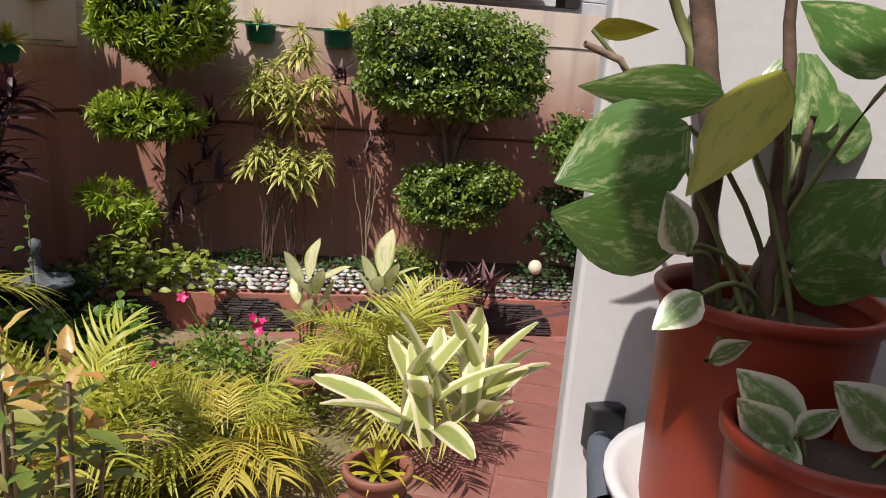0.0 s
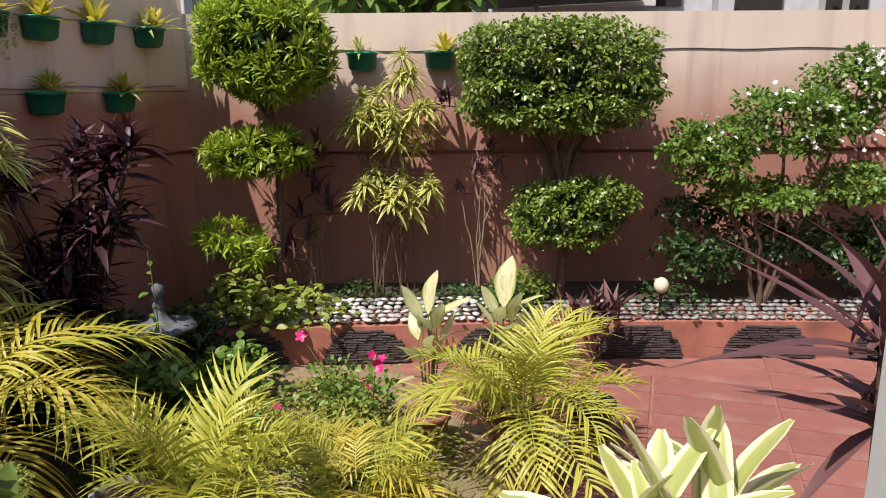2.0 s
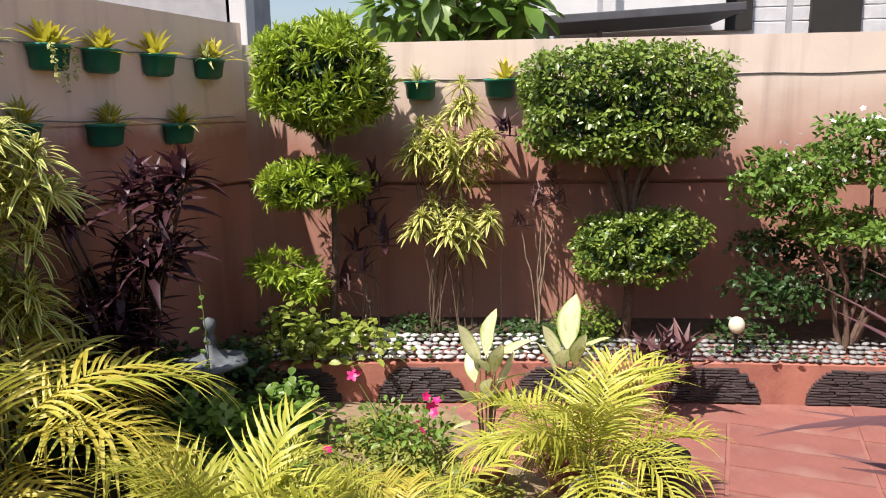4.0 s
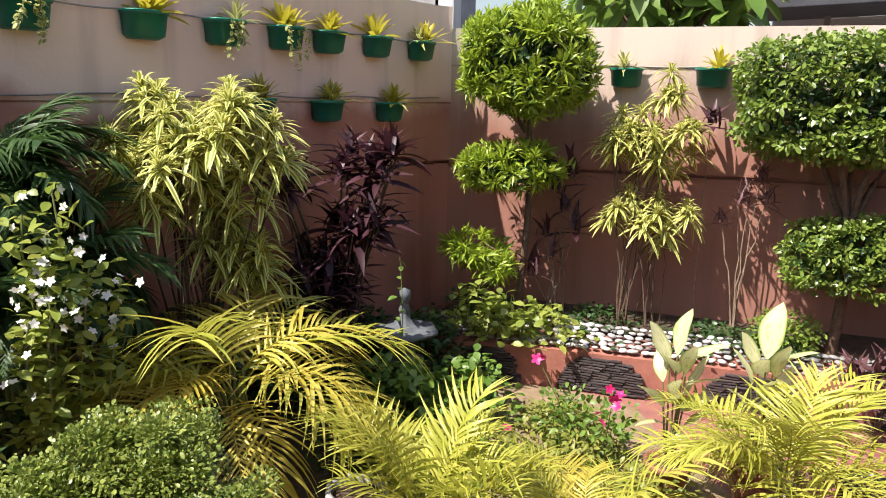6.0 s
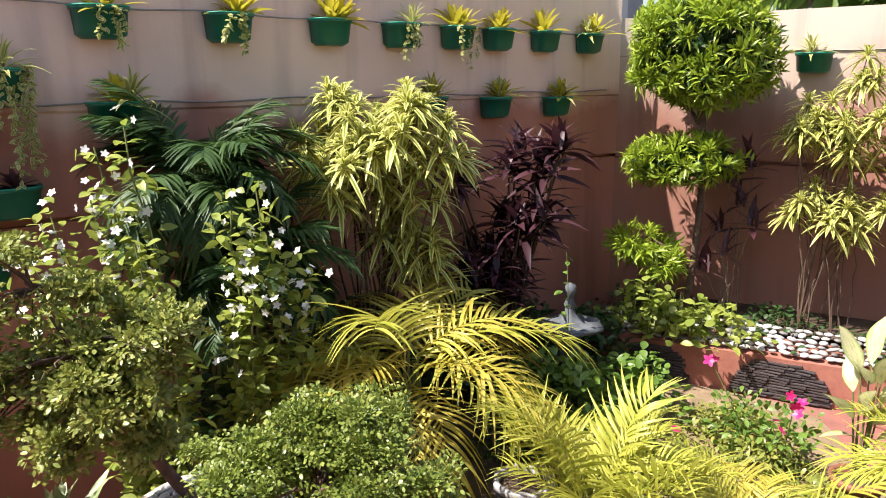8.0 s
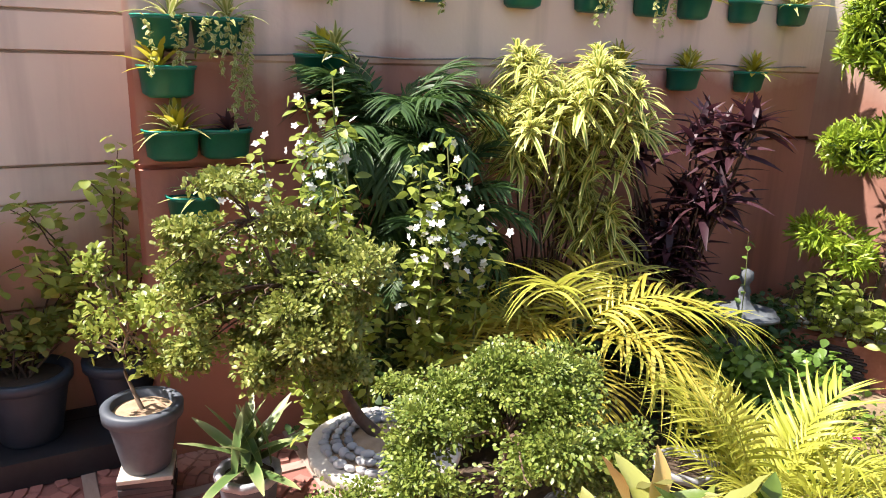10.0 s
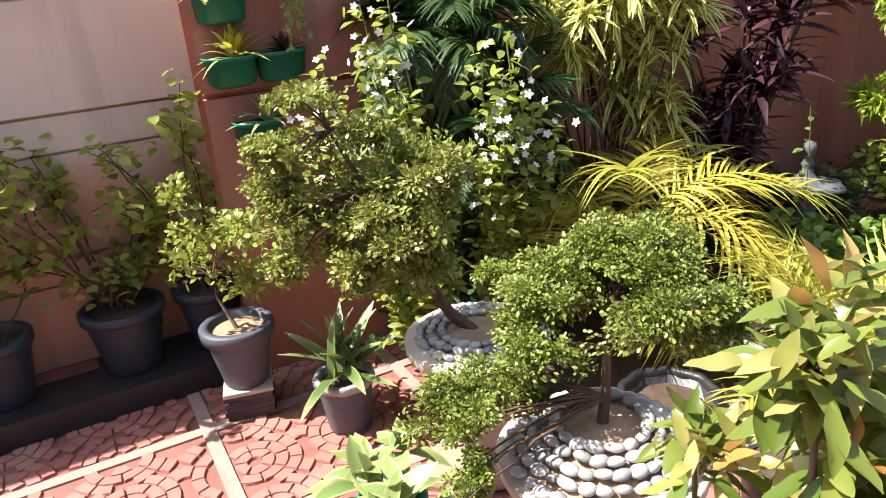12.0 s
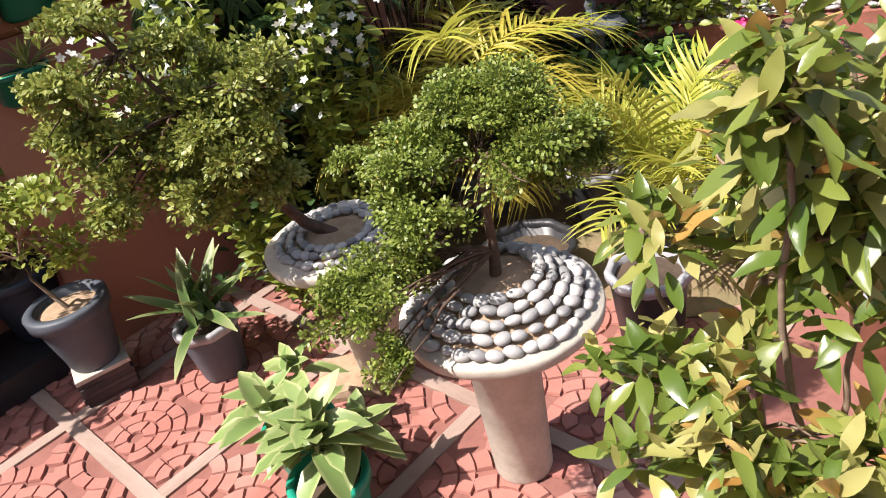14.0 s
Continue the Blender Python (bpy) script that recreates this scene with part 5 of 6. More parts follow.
bonsai("bonsai_tree", "thin bent bonsai with sparse yellowish leaves", (-2.72, 1.58, 0.39), [(-2.70, 1.58, 0.36, 0.010), (-2.74, 1.56, 0.45, 0.008), (-2.78, 1.55, 0.52, 0.006), (-2.74, 1.53, 0.62, 0.005), (-2.66, 1.52, 0.72, 0.004)],
       [((-2.62, 1.50, 0.86), (0.20, 0.14, 0.06)), ((-2.45, 1.54, 0.88), (0.16, 0.12, 0.05)), ((-2.80, 1.50, 0.70), (0.14, 0.12, 0.08)), ((-2.6, 1.6, 0.65), (0.14, 0.12, 0.09)), ((-2.72, 1.46, 0.98), (0.08, 0.07, 0.07))], LF_WBUSH, 1100, 0.034, 0.018, M_TWIG)
pot("plant_pot", "dark ribbed pot with a scalloped worn rim", (-2.27, 1.76, 0.0), 0.115, 0.24, M_GREYPOT, M_SILVER, 9, foot=0.7)
agave = [one_leaf(LF_AGAVE, 0.34, 0.052, STRAP, b, 0.35) for b in (0.0, 0.12, 0.3)]
ag = thing("sword_plant", "upright sword leaved plant in a dark pot", "plant", at=(-2.27, 1.76, 0.21))
whorl(ag, (0, 0, 0.03), agave, 21, (12, 86), 0.90)
part("stem", tube("stem", [curve_pts((0, 0, -0.02), (0, 0, 0.06), (0, 0, 0), 0.02, 0.015, 4)], M_CANE), ag)

# succulents in green pots
succ = [one_leaf(LF_SUCC, 0.155, 0.066, OVAL, b, 0.3, 0.12) for b in (0.15, 0.45, 0.7)]
for x, y, n in ((-1.62, 1.42, 5), (-1.42, 1.27, 4)):
    pot("plant_pot", "bright green plastic pot of succulents", (x, y, 0.0), 0.11, 0.20, M_GREENP2)
    ob = thing("succulent", "broad leaved grey green succulent in a green pot", "plant", at=(x, y, 0.18))
    for k in range(n):
        whorl(ob, (random.uniform(-0.12, 0.12), random.uniform(-0.12, 0.12), random.uniform(0.0, 0.14)), succ, 11, (-10, 78), random.uniform(0.85, 1.1), (random.uniform(-0.3, 0.3), random.uniform(-0.3, 0.3)), turn=k)
    part("stem", tube("stem", [curve_pts((0, 0, -0.03), (0.02, 0, 0.12), (0, 0, 0), 0.012, 0.008, 4)], M_CANE), ob)
sl = thing("stone_slab", "pale rough stone slab lying on the paving", "stone slab", at=(-1.70, 1.82, 0.022))
part("slab", box_mesh("slab", (0.26, 0.20, 0.04), M_SANDW, 0.008, jitter=0.015, seed=4), sl, rot=(0, 0, 0.5))

# black tub by the disc
tb = thing("black_tub", "black plastic wrapped tub beside the pebble disc", "tub", at=(-1.23, 2.42, 0.0))
part("body", lathe("tub", [(0.001, 0), (0.15, 0), (0.165, 0.20), (0.15, 0.20), (0.14, 0.05), (0.001, 0.05)], M_BLACK, 32, 9, 0.03), tb)
part("rim", lathe("tub_rim", [(0.165, 0.20), (0.178, 0.205), (0.180, 0.222), (0.165, 0.228), (0.150, 0.215), (0.150, 0.198)], M_BLACK, 32, 9, 0.04), tb)
part("soil", lathe("tub_soil", [(0.001, 0.175), (0.08, 0.172), (0.150, 0.165)], M_SOIL, 32, 9, 0.02), tb)

pot("plant_pot", "grey pot wrapped in black plastic", (-0.74, 2.17, -0.006), 0.125, 0.33, M_BLACK, M_SILVER, 9)
pot("plant_pot", "brown clay pot with a pale worn rim", (-0.06, 2.24, -0.006), 0.14, 0.30, M_CLAYPOT, M_SILVER)

# ---- glossy shrub near the path ----
GS = (-0.29, 0.90)
gs = thing("glossy_shrub", "glossy shrub with green leaves and orange young shoots", "shrub", at=(*GS, 0.0))
SHAPE = (0.10, 0.55, 0.85, 1.0, 0.98, 0.82, 0.52, 0.04)
LS1 = [one_leaf(m, 0.068, 0.0235, SHAPE, b, f, w) for m, b, f, w in ((LF_SHRUB, 0.0, 0.3, 0.15), (LF_SHRUB, 0.25, 0.45, 0.25), (LF_SHRUBY, 0.1, 0.2, 0.3), (LF_SHRUB, 0.5, 0.3, 0.1), (LF_SHRUB, 0.3, -0.2, 0.2), (LF_SHRUBY, 0.4, 0.5, 0.15), (LF_SHRUB, -0.15, 0.35, 0.2))]
LS2 = [one_leaf(m, 0.060, 0.022, SHAPE, b, 0.45, 0.2) for m, b in ((LF_SHRUBO, 0.0), (LF_SHRUBY, 0.15), (LF_SHRUBO, 0.3))]
# leafy masses of the shrub: centre, radii, number of shoots
MASSES = (((-0.25, 0.97, 1.28), (0.13, 0.15, 0.14), 52), ((-0.32, 0.86, 1.405), (0.05, 0.05, 0.05), 8), ((-0.37, 0.88, 1.05), (0.14, 0.13, 0.085), 36), ((-0.21, 0.81, 1.00), (0.15, 0.12, 0.10), 26), ((-0.45, 0.94, 1.22), (0.06, 0.05, 0.02), 5), ((-0.36, 1.03, 1.24), (0.07, 0.08, 0.06), 10), ((-0.26, 0.95, 0.78), (0.16, 0.14, 0.12), 10))
forks = []
for k in range(7):
    az = k * 0.9 + 0.3
    forks.append(np.array([0.08 * math.cos(az), 0.04 + 0.07 * math.sin(az), 0.72 + 0.05 * (k % 3)]))
    part("stem", tube("stem", [curve_pts((0.03 * math.cos(az), 0.02 + 0.03 * math.sin(az), 0.02), forks[-1], (0, 0, 0), 0.008, 0.005, 10, 0.008)], M_BARK, 6), gs)
for c, r, n in MASSES:
    hub = np.array(c) - [GS[0], GS[1], 0.0]
    f = min(forks, key=lambda q: np.hypot(*(q - hub)[:2]))
    part("stem", tube("stem", [curve_pts(f, hub - [0, 0, r[2] * 0.6], (0, 0, 0.02), 0.005, 0.003, 8, 0.006)], M_TWIG, 5), gs)
    for k in range(n):
        d = sphere_dirs(1)[0] * rng.uniform(0.45, 1.05)
        e = hub + d * r
        part("stem", tube("stem", [curve_pts(hub - [0, 0, r[2] * 0.6], e, (0, 0, 0.01), 0.003, 0.0016, 6, 0.005)], M_TWIG, 5), gs)
        lean = (rng.uniform(-0.45, 0.45), rng.uniform(-0.45, 0.45))
        whorl(gs, e - [0, 0, 0.015], LS1, 10, (-35, 68), rng.uniform(0.7, 1.0), lean, turn=rng.uniform(0, 6.3))
        if k % 3 == 0:
            whorl(gs, e, LS2, 3, (35, 82), rng.uniform(0.8, 1.05), lean, "young_leaf", k * 1.7)
for dx, dy, dz in ((0.24, -0.07, 1.465), (0.205, -0.10, 1.50), (0.225, -0.05, 1.43), (0.18, -0.03, 1.42), (0.25, -0.03, 1.39)):
    part("stem", tube("stem", [curve_pts((0.02, 0, 0.02), (dx, dy, dz), (0.03, 0, -0.1), 0.006, 0.002, 10, 0.006)], M_TWIG, 5), gs)
    whorl(gs, (dx, dy, dz), LS2[::2], 5, (0, 75), 0.58, name="young_leaf", turn=dx * 40)
    for q in range(6):
        whorl(gs, (dx * (1 - 0.05 * q), dy * (1 - 0.05 * q), dz - 0.04 - 0.09 * q), LS1, 6, (-20, 50), 0.55 + 0.03 * q, turn=dy * 40 + q)
pot("plant_pot", "black nursery pot under the glossy shrub", (*GS, -0.006), 0.14, 0.24, M_BLACK)

# ---- bromeliad on a stand ----
std = thing("plant_stand", "slim dark metal plant stand", "plant stand", at=(0.205, 1.09, 0.0))
part("top", lathe("stand_top", [(0.001, 1.17), (0.055, 1.17), (0.058, 1.176), (0.055, 1.182), (0.001, 1.182)], M_CLAYPOT, 32), std)
part("pole", lathe("pole", [(0.001, 0.0), (0.06, 0.0), (0.06, 0.01), (0.012, 0.03), (0.010, 1.171)], M_BLACK, 16), std)
pot("plant_pot", "small brown glazed pot on a saucer", (0.205, 1.09, 1.182), 0.042, 0.062, M_CLAYPOT, lip=0.006)
dr = thing("dried_plant", "straw yellow dried leaves in a small glazed pot", "plant", at=(0.205, 1.09, 1.225))
part("leaves", rosette("leaves", LF_BROY, 22, 0.075, 0.008, (10, 80), LANCE, 0.5, 0.2), dr)
br = thing("bromeliad", "bromeliad with white edged green straps", "bromeliad", at=(0.262, 1.112, 1.265))
bro = [one_leaf(LF_BROM, 0.190, 0.042, (0.75, 0.8, 0.88, 0.96, 1.0, 1.0, 0.95, 0.78, 0.25), b, 0.40, 0.10) for b in (0.05, 0.22, 0.45)]
whorl(br, (0, 0, -0.005), bro, 12, (26, 82), 0.94, (0.0, -0.15))
whorl(br, (0.075, 0.03, 0.0), bro, 11, (30, 82), 0.92, (0.1, 0.28), turn=2.0)

# ---- purple cordyline beside the white pillar ----
tall = [one_leaf(LF_PURP2, 0.50, 0.055, LANCE, b, 0.35) for b in (0.1, 0.3, 0.5)]
pc = thing("cordyline", "tall purple cordyline with long strap leaves", "shrub", at=(1.10, 2.12, 0.0))
part("stem", tube("stem", [curve_pts((0, 0, 0), (0, 0, 1.15), (0.02, 0, 0), 0.018, 0.014)], M_BARK), pc)
whorl(pc, (0, 0, 1.08), tall, 20, (5, 80), 1.0)
whorl(pc, (0.02, 0.02, 0.9), tall, 16, (-10, 60), 0.9, turn=1.0)
pot("plant_pot", "red glazed pot of the purple cordyline", (1.12, 2.15, -0.006), 0.15, 0.26, M_CLAYPOT)

# ---- white pillar, ledge and pots ----
pil = tagged(new("pillar", box_mesh("pillar", (0.9, 0.07, 2.65), M_WHITE, 0.006, (0.45, 0.035, 1.32))), "white painted masonry pillar", "pillar", kind="structure")
pil.location = (0.395, 0.995, 0)
pil.rotation_euler = (0, 0, radians(-14))
led = tagged(new("ledge", box_mesh("ledge", (0.75, 0.40, 1.33), M_WHITE, 0.008, (0.375, -0.2, 0.665))), "white painted masonry ledge in front of the pillar", "ledge", kind="structure")
led.location = (0.43, 0.99, 0)
led.rotation_euler = (0, 0, radians(-2))
bowl = thing("white_bowl", "wide white plastic bowl holding flower pots", "bowl", at=(0.515, 0.80, 1.332))
part("body", lathe("bowl", [(0.001, 0), (0.095, 0), (0.128, 0.05), (0.137, 0.052), (0.137, 0.058), (0.124, 0.056), (0.095, 0.008), (0.001, 0.008)], M_WHITE, 40), bowl)
pot("flower_pot", "orange plastic flower pot of a pothos vine", (0.505, 0.835, 1.341), 0.091, 0.215, M_ORANGE, foot=0.86, lip=0.006)
pot("flower_pot", "smaller orange plastic flower pot of a pothos vine", (0.485, 0.705, 1.341), 0.070, 0.155, M_ORANGE, foot=0.84, lip=0.006)
cl = thing("black_clamp", "black box with a dark grey tube on the ledge", "clamp", at=(0.463, 0.955, 1.332))
part("box", box_mesh("clamp_box", (0.04, 0.02, 0.05), M_BLACK, 0.003), cl, loc=(-0.028, 0.02, 0.026), rot=(0, 0, 0.2))
part("tube", tube("clamp_tube", [np.array([(-0.034, 0.005, 0.014, 0.014), (-0.05, -0.05, 0.012, 0.017), (-0.066, -0.11, 0.008, 0.019)])], M_GREYPOT, 14), cl)
EYE0 = Vector((0.149, 0.292, 1.712))


def leaf_from_to(parent, mesh, ln, foot, tip, lean=0.0):
    """A leaf laid from its foot to its tip, its face turned to the garden path."""
    a, b = Vector(foot), Vector(tip)
    x = (b - a).normalized()
    z = (EYE0 - a).normalized()
    z = (z - x * z.dot(x)).normalized()
    y = z.cross(x)
    m = Matrix((x, y, z)).transposed().to_4x4() @ Euler((lean, 0, 0)).to_matrix().to_4x4()
    ob = part("leaf", mesh, parent)
    s = (b - a).length / ln
    ob.matrix_local = Matrix.Translation(a - parent.location) @ m @ Matrix.Diagonal((s, s, s, 1))
    return ob


def heart_leaf(ln, wd, mat, bend=0.0):
    v, f, u = blades(np.zeros((1, 3)), [[1, 0, 0]], [[0, 0, 1]], ln, wd, (0.10, 0.70, 0.95, 1.0, 0.93, 0.78, 0.55, 0.30, 0.02), bend, -0.18, 0.07)
    return mesh_of("leaf", v, f, mat, u)


hl = [heart_leaf(0.12, 0.075, LF_POTHOS, 0.10), heart_leaf(0.12, 0.050, LF_POTHOSY, 0.1), heart_leaf(0.055, 0.036, LF_POTHOSW, 0.1), heart_leaf(0.12, 0.088, LF_POTHOS, 0.12), heart_leaf(0.12, 0.045, LF_POTHOS, 0.15)]
pv = thing("pothos_vine", "pothos vine with large mottled leaves in an orange pot", "vine", at=(0.505, 0.835, 1.53))
VINE = (((0.455, 0.87, 1.712), (0.335, 0.86, 1.706), 4, 0.12, -0.25), ((0.42, 0.85, 1.685), (0.312, 0.83, 1.642), 3, 0.12, 0.2), ((0.415, 0.82, 1.595), (0.308, 0.815, 1.612), 3, 0.12, -0.3), ((0.492, 0.85, 1.735), (0.40, 0.80, 1.645), 1, 0.12, 0.4),
        ((0.55, 0.91, 1.675), (0.568, 0.95, 1.775), 3, 0.12, 0.2), ((0.56, 0.91, 1.69), (0.66, 0.93, 1.70), 3, 0.12, -0.2), ((0.53, 0.85, 1.575), (0.625, 0.85, 1.655), 3, 0.12, 0.2), ((0.58, 0.83, 1.745), (0.50, 0.85, 1.79), 0, 0.12, 0.5), ((0.352, 0.915, 1.757), (0.40, 0.89, 1.757), 1, 0.12, 0.6),
        ((0.41, 0.80, 1.592), (0.385, 0.79, 1.64), 2, 0.055, 0.5), ((0.41, 0.77, 1.57), (0.372, 0.76, 1.547), 2, 0.055, 0.2), ((0.42, 0.762, 1.522), (0.452, 0.76, 1.536), 2, 0.055, 0.7), ((0.52, 0.83, 1.568), (0.60, 0.80, 1.575), 0, 0.12, 0.5), ((0.56, 0.88, 1.60), (0.62, 0.84, 1.55), 3, 0.12, 0.1))
for foot, tip, k, ln, lean in VINE:
    leaf_from_to(pv, hl[k], ln, foot, tip, lean)
    rel = np.array(foot) - np.array(pv.location)
    part("stem", tube("stem", [curve_pts((rng.uniform(-0.03, 0.03), rng.uniform(-0.02, 0.03), -0.01), rel, (0.01, 0.01, 0.02), 0.003, 0.002, 7)], M_CANE, 6), pv)
for a, b, r0, r1, mat in (((0.47, 0.87, 1.53), (0.425, 0.92, 1.88), 0.012, 0.010, M_BARK), ((0.51, 0.845, 1.53), (0.50, 0.885, 1.84), 0.009, 0.004, M_BARK), ((0.45, 0.90, 1.70), (0.345, 0.91, 1.745), 0.005, 0.003, M_TWIG), ((0.45, 0.90, 1.70), (0.40, 0.92, 1.83), 0.006, 0.004, M_CANE), ((0.50, 0.86, 1.53), (0.545, 0.88, 1.70), 0.004, 0.003, M_BARK), ((0.48, 0.84, 1.53), (0.56, 0.90, 1.67), 0.004, 0.003, M_BARK), ((0.45, 0.83, 1.52), (0.42, 0.765, 1.52), 0.0025, 0.002, M_CANE)):
    o = np.array(pv.location)
    part("stem", tube("stem", [curve_pts(np.array(a) - o, np.array(b) - o, (0.006, 0, 0), r0, r1, 10, 0.003)], mat, 7), pv)
pw = thing("pothos_vine", "young pothos with white edged leaves", "vine", at=(0.485, 0.705, 1.475))
for foot, tip, lean in (((0.467, 0.71, 1.49), (0.42, 0.72, 1.532), 0.2), ((0.46, 0.708, 1.488), (0.428, 0.68, 1.478), -0.2), ((0.462, 0.71, 1.49), (0.487, 0.70, 1.512), 0.6), ((0.535, 0.70, 1.49), (0.48, 0.70, 1.532), 0.3), ((0.45, 0.70, 1.487), (0.41, 0.70, 1.518), -0.3)):
    leaf_from_to(pw, hl[2], 0.055, foot, tip, lean)
    rel = np.array(foot) - np.array(pw.location)
    part("stem", tube("stem", [curve_pts((rel[0] * 0.6, rel[1] * 0.6, -0.01), rel, (0, 0, 0), 0.002, 0.0015, 5)], M_CANE, 5), pw)

# unseen slab added overhead to keep sun off the orange pots
tagged(new("shade_roof", box_mesh("shade_roof", (5.9, 3.84, 0.14), M_WHITE, 0.01, (2.86, -1.60, 2.72))), "added white roof slab, out of view, that shades the flower pots", "roof", kind="structure")

# ---- beyond the walls ----
hb = thing("neighbour_house", "white boarded house behind the garden wall", "house", at=(3.2, 10.6, 0))
part("wall", box_mesh("house_wall", (6.0, 0.2, 6.0), M_BOARD, 0.0), hb, loc=(0.6, 0.3, 3.0))
for k in range(16):
    part("board", box_mesh("board", (5.9, 0.05, 0.165), M_BOARD, 0.008), hb, loc=(0.65, 0.17, 2.2 + 0.18 * k), rot=(0.12, 0, 0))
for x, z in ((-0.2, 3.1), (1.15, 2.95), (2.3, 3.0)):
    part("window", box_mesh("window", (0.62, 0.1, 0.75), M_DARK, 0.0), hb, loc=(x, 0.13, z))
part("roof", box_mesh("roof_edge", (3.8, 1.4, 0.09), M_ROOF, 0.01), hb, loc=(-2.4, -0.9, 2.72), rot=(0, -0.045, 0))
part("panel", box_mesh("panel", (3.6, 0.12, 2.4), M_WHITE, 0.01), hb, loc=(-2.1, -0.1, 3.9))
for x in (-3.0, -1.9, 0.35, 1.7, 2.0):
    part("post", box_mesh("post", (0.06, 0.06, 3.2), M_CONC, 0.005), hb, loc=(x, -0.5, 2.2))
gb = thing("grey_building", "grey concrete building beyond the wall corner", "building", at=(-4.0, 9.8, 0))
part("wall", box_mesh("building_wall", (2.1, 1.5, 6.0), M_CONC, 0.02), gb, loc=(0, 0, 3.0))
part("column", box_mesh("column", (0.25, 0.3, 6.0), M_WHITE, 0.02), gb, loc=(1.1, -0.6, 3.0))
tr = thing("broadleaf_tree", "broad leaved tree behind the garden wall", "tree", at=(-0.45, 8.5, -0.05))
part("trunk", tube("trunk", [curve_pts((0, 0, 0), (0.1, 0, 2.4), (0, 0, 0), 0.07, 0.04, 8, 0.01)] + [curve_pts((0.08, 0, 1.9), (dx, dy, 2.9), (0, 0, 0.1), 0.03, 0.01) for dx, dy in ((-0.6, 0), (0.5, 0.2), (0.1, -0.4), (0.7, -0.2))], M_BARK), tr)
part("crown", crown("crown", LF_BROAD, [((-0.1, 0, 2.9), (0.75, 0.6, 0.42)), ((0.45, 0, 2.75), (0.5, 0.5, 0.3))], 420, 0.30, 0.16, 2, shell=0.3, bend=0.4), tr)

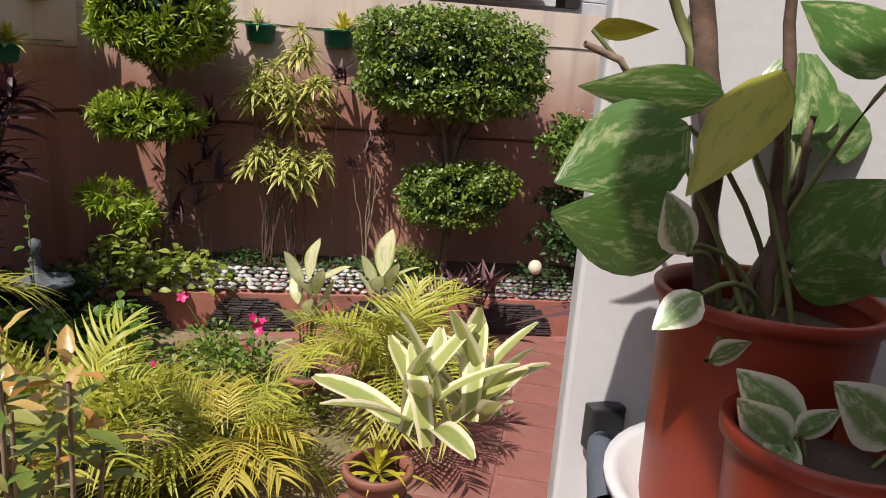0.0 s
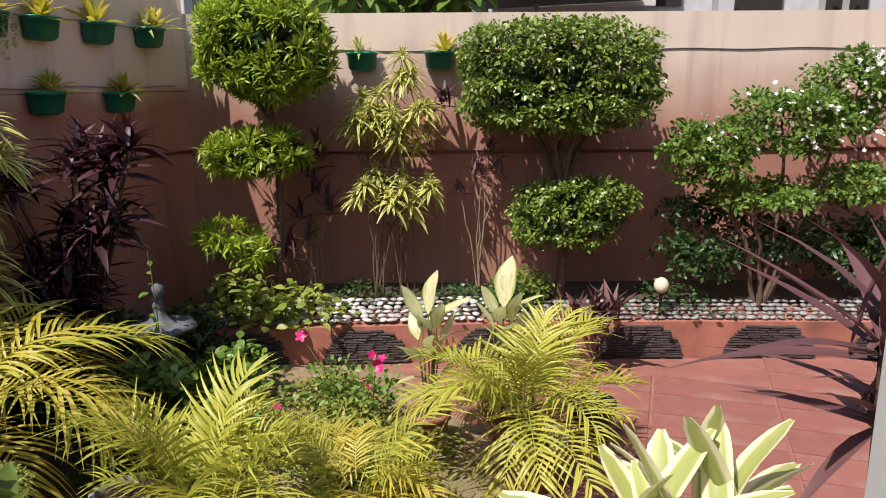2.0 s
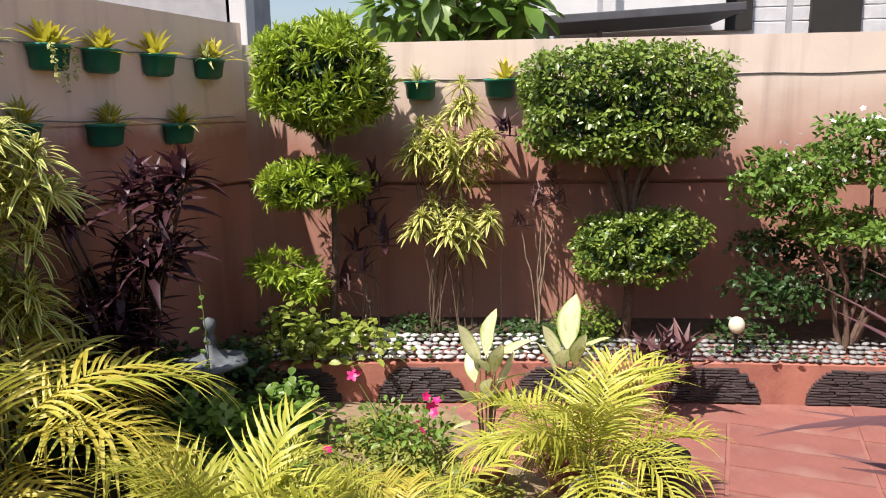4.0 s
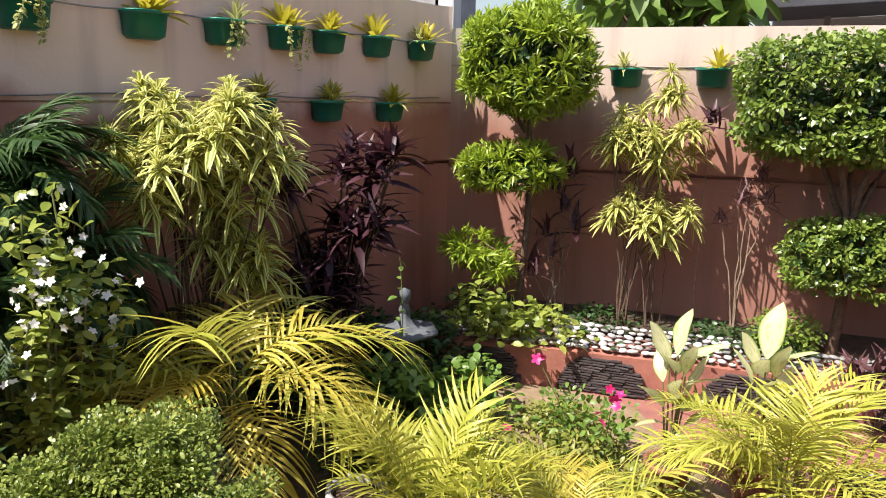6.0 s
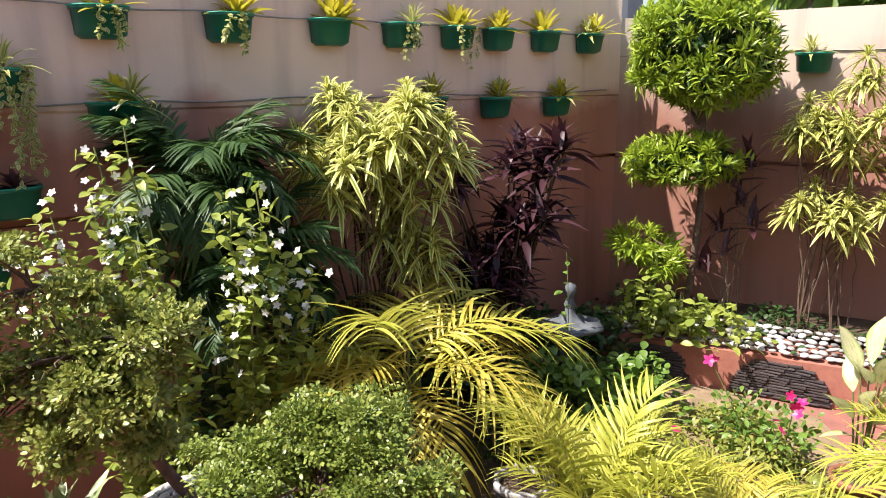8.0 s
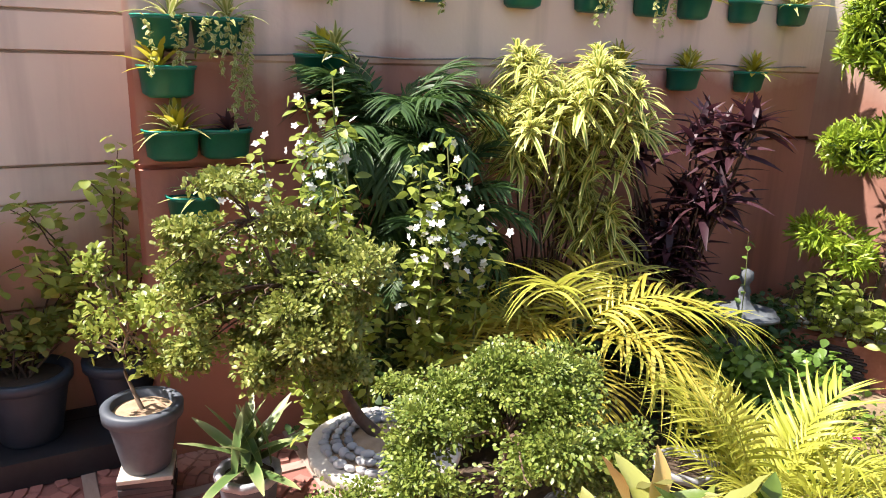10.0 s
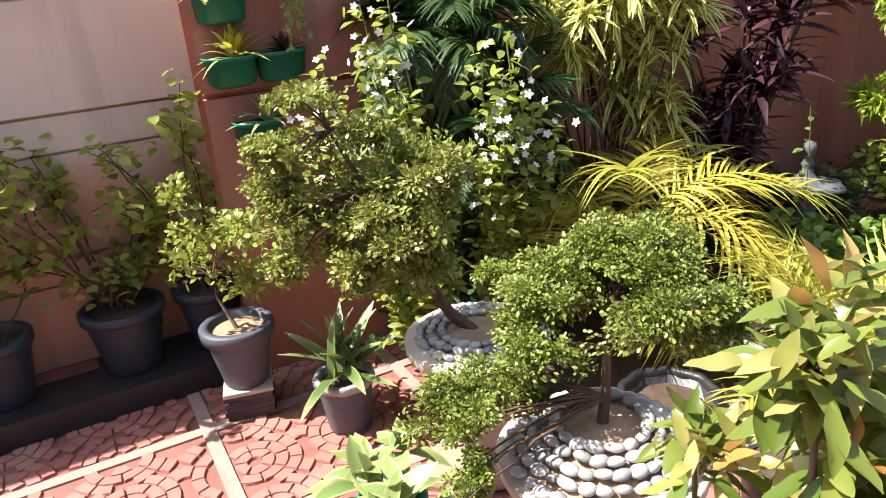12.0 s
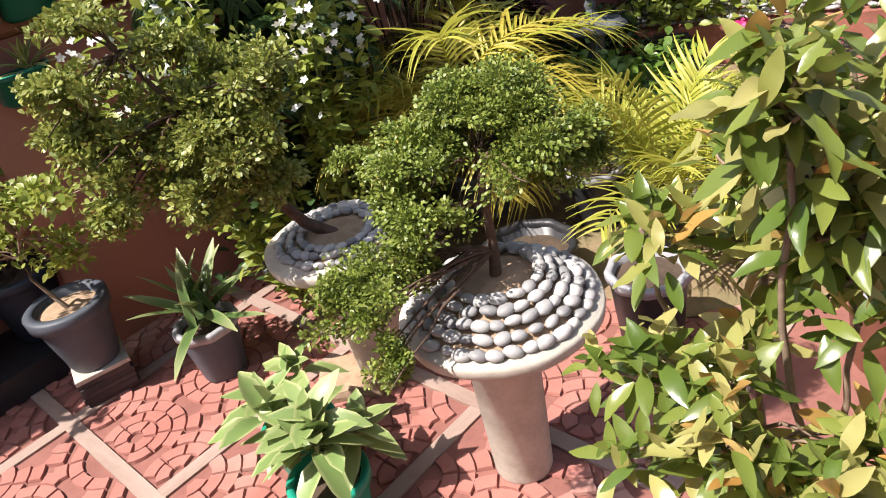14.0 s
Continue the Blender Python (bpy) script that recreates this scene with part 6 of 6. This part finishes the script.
# ---- paving, last ----
def fan_pieces(name, ax, ay, ux, uy, nu, nv, w, l, gap, parent, mat):
    """Panels of stamped fans: short arc stones ringed round a corner of each panel; grey bands between the panels."""
    V, F = [], []
    U, W = np.array([ux, uy]), np.array([-uy, ux])
    for i in range(nu):
        for j in range(nv):
            o = np.array([ax, ay]) + U * i * (w + gap) + W * j * (l + gap)
            cs = [np.array([w * fx, l * fy]) for fx in (0.0, 0.5, 1.0) for fy in (0.1, 0.6, 1.1)]
            for ci, c in enumerate(cs):
                for ring in range(1, 9):
                    r = ring * 0.052
                    n = max(5, int(2 * math.pi * r / 0.075))
                    for k in range(n):
                        a0, a1 = 2 * math.pi * (k + 0.5 * (ring % 2)) / n, 2 * math.pi * (k + 1 + 0.5 * (ring % 2)) / n
                        m = c + r * np.array([math.cos((a0 + a1) / 2), math.sin((a0 + a1) / 2)])
                        if not (0.02 < m[0] < w - 0.02 and 0.02 < m[1] < l - 0.02):
                            continue
                        if min(range(len(cs)), key=lambda q: np.hypot(*(cs[q] - m))) != ci:
                            continue
                        da = 0.0025 / r
                        zz = 0.004 + random.uniform(-0.0012, 0.0012)
                        base = len(V)
                        for sh, z in ((0.0, -0.006), (0.0025, zz)):
                            for q in range(4):
                                aa = a0 + da + sh / r + (a1 - a0 - 2 * da - 2 * sh / r) * q / 3
                                for rr in (r - 0.0245 + sh, r + 0.0245 - sh):
                                    pt = c + rr * np.array([math.cos(aa), math.sin(aa)])
                                    pt = np.clip(pt, 0.0, [w, l])
                                    g = o + U * pt[0] + W * pt[1]
                                    V.append((g[0], g[1], z))
                        t = base + 8
                        for q in range(3):
                            F.append((t + 2 * q, t + 2 * q + 1, t + 2 * q + 3, t + 2 * q + 2))
                            F.append((base + 2 * q, t + 2 * q, t + 2 * q + 2, base + 2 * q + 2))
                            F.append((base + 2 * q + 1, base + 2 * q + 3, t + 2 * q + 3, t + 2 * q + 1))
                        F.append((base, base + 1, t + 1, t)); F.append((base + 6, t + 6, t + 7, base + 7))
    me = mesh_of(name, V, F, mat, smooth=False)
    return tagged(part(name, me, parent), kind="stuff")


fl_ob = bpy.data.objects["floor"]
GA = math.atan2(INTO[1], INTO[0])
p0 = np.array([-2.70, 1.40]) - 2 * 0.86 * np.array([math.cos(GA), math.sin(GA)]) * 0.75 + 2 * 0.86 * ALONG
ux, uy = math.cos(GA), math.sin(GA)
fan_pieces("paving_stones", p0[0], p0[1], ux, uy, 5, 4, 0.60, 0.80, 0.055, fl_ob, M_TILE)
band = box_mesh("band", (1.0, 0.055, 0.012), M_GROUT, 0.002)
for j in range(5):
    o = p0 + np.array([-uy, ux]) * (j * 0.855 - 0.0275) + np.array([ux, uy]) * 1.6
    part("joint_band", band, fl_ob, loc=(o[0], o[1], -0.0035), rot=(0, 0, GA), scale=(3.3, 1, 1))
for i in range(6):
    o = p0 + np.array([ux, uy]) * (i * 0.655 - 0.0275) + np.array([-uy, ux]) * 1.7
    part("joint_band", band, fl_ob, loc=(o[0], o[1], -0.0045), rot=(0, 0, GA + math.pi / 2), scale=(3.5, 1, 1))
# rectangular paving on the other side
slab = [box_mesh("paver", (0.635, 0.247, 0.02), M_PAVER, 0.003, jitter=0.001, seed=s) for s in range(3)]
RA = radians(-17.5)
for i in range(-3, 8):
    for j in range(-14, 12):
        x = 1.30 + math.cos(RA) * i * 0.655 - math.sin(RA) * j * 0.262
        y = 3.40 + math.sin(RA) * i * 0.655 + math.cos(RA) * j * 0.262
        if y < bed_front(x) - 0.1 and x > 0.35 and x < 5.8 and y > -0.2:
            part("paver", slab[(i * 3 + j) % 3], fl_ob, loc=(x, y, -0.006), rot=(0, 0, RA))
bg = part("joint_bed", box_mesh("joint_bed", (5.5, 5.0, 0.01), M_TILE_BED, 0.0), fl_ob, loc=(3.1, 2.4, -0.0085))
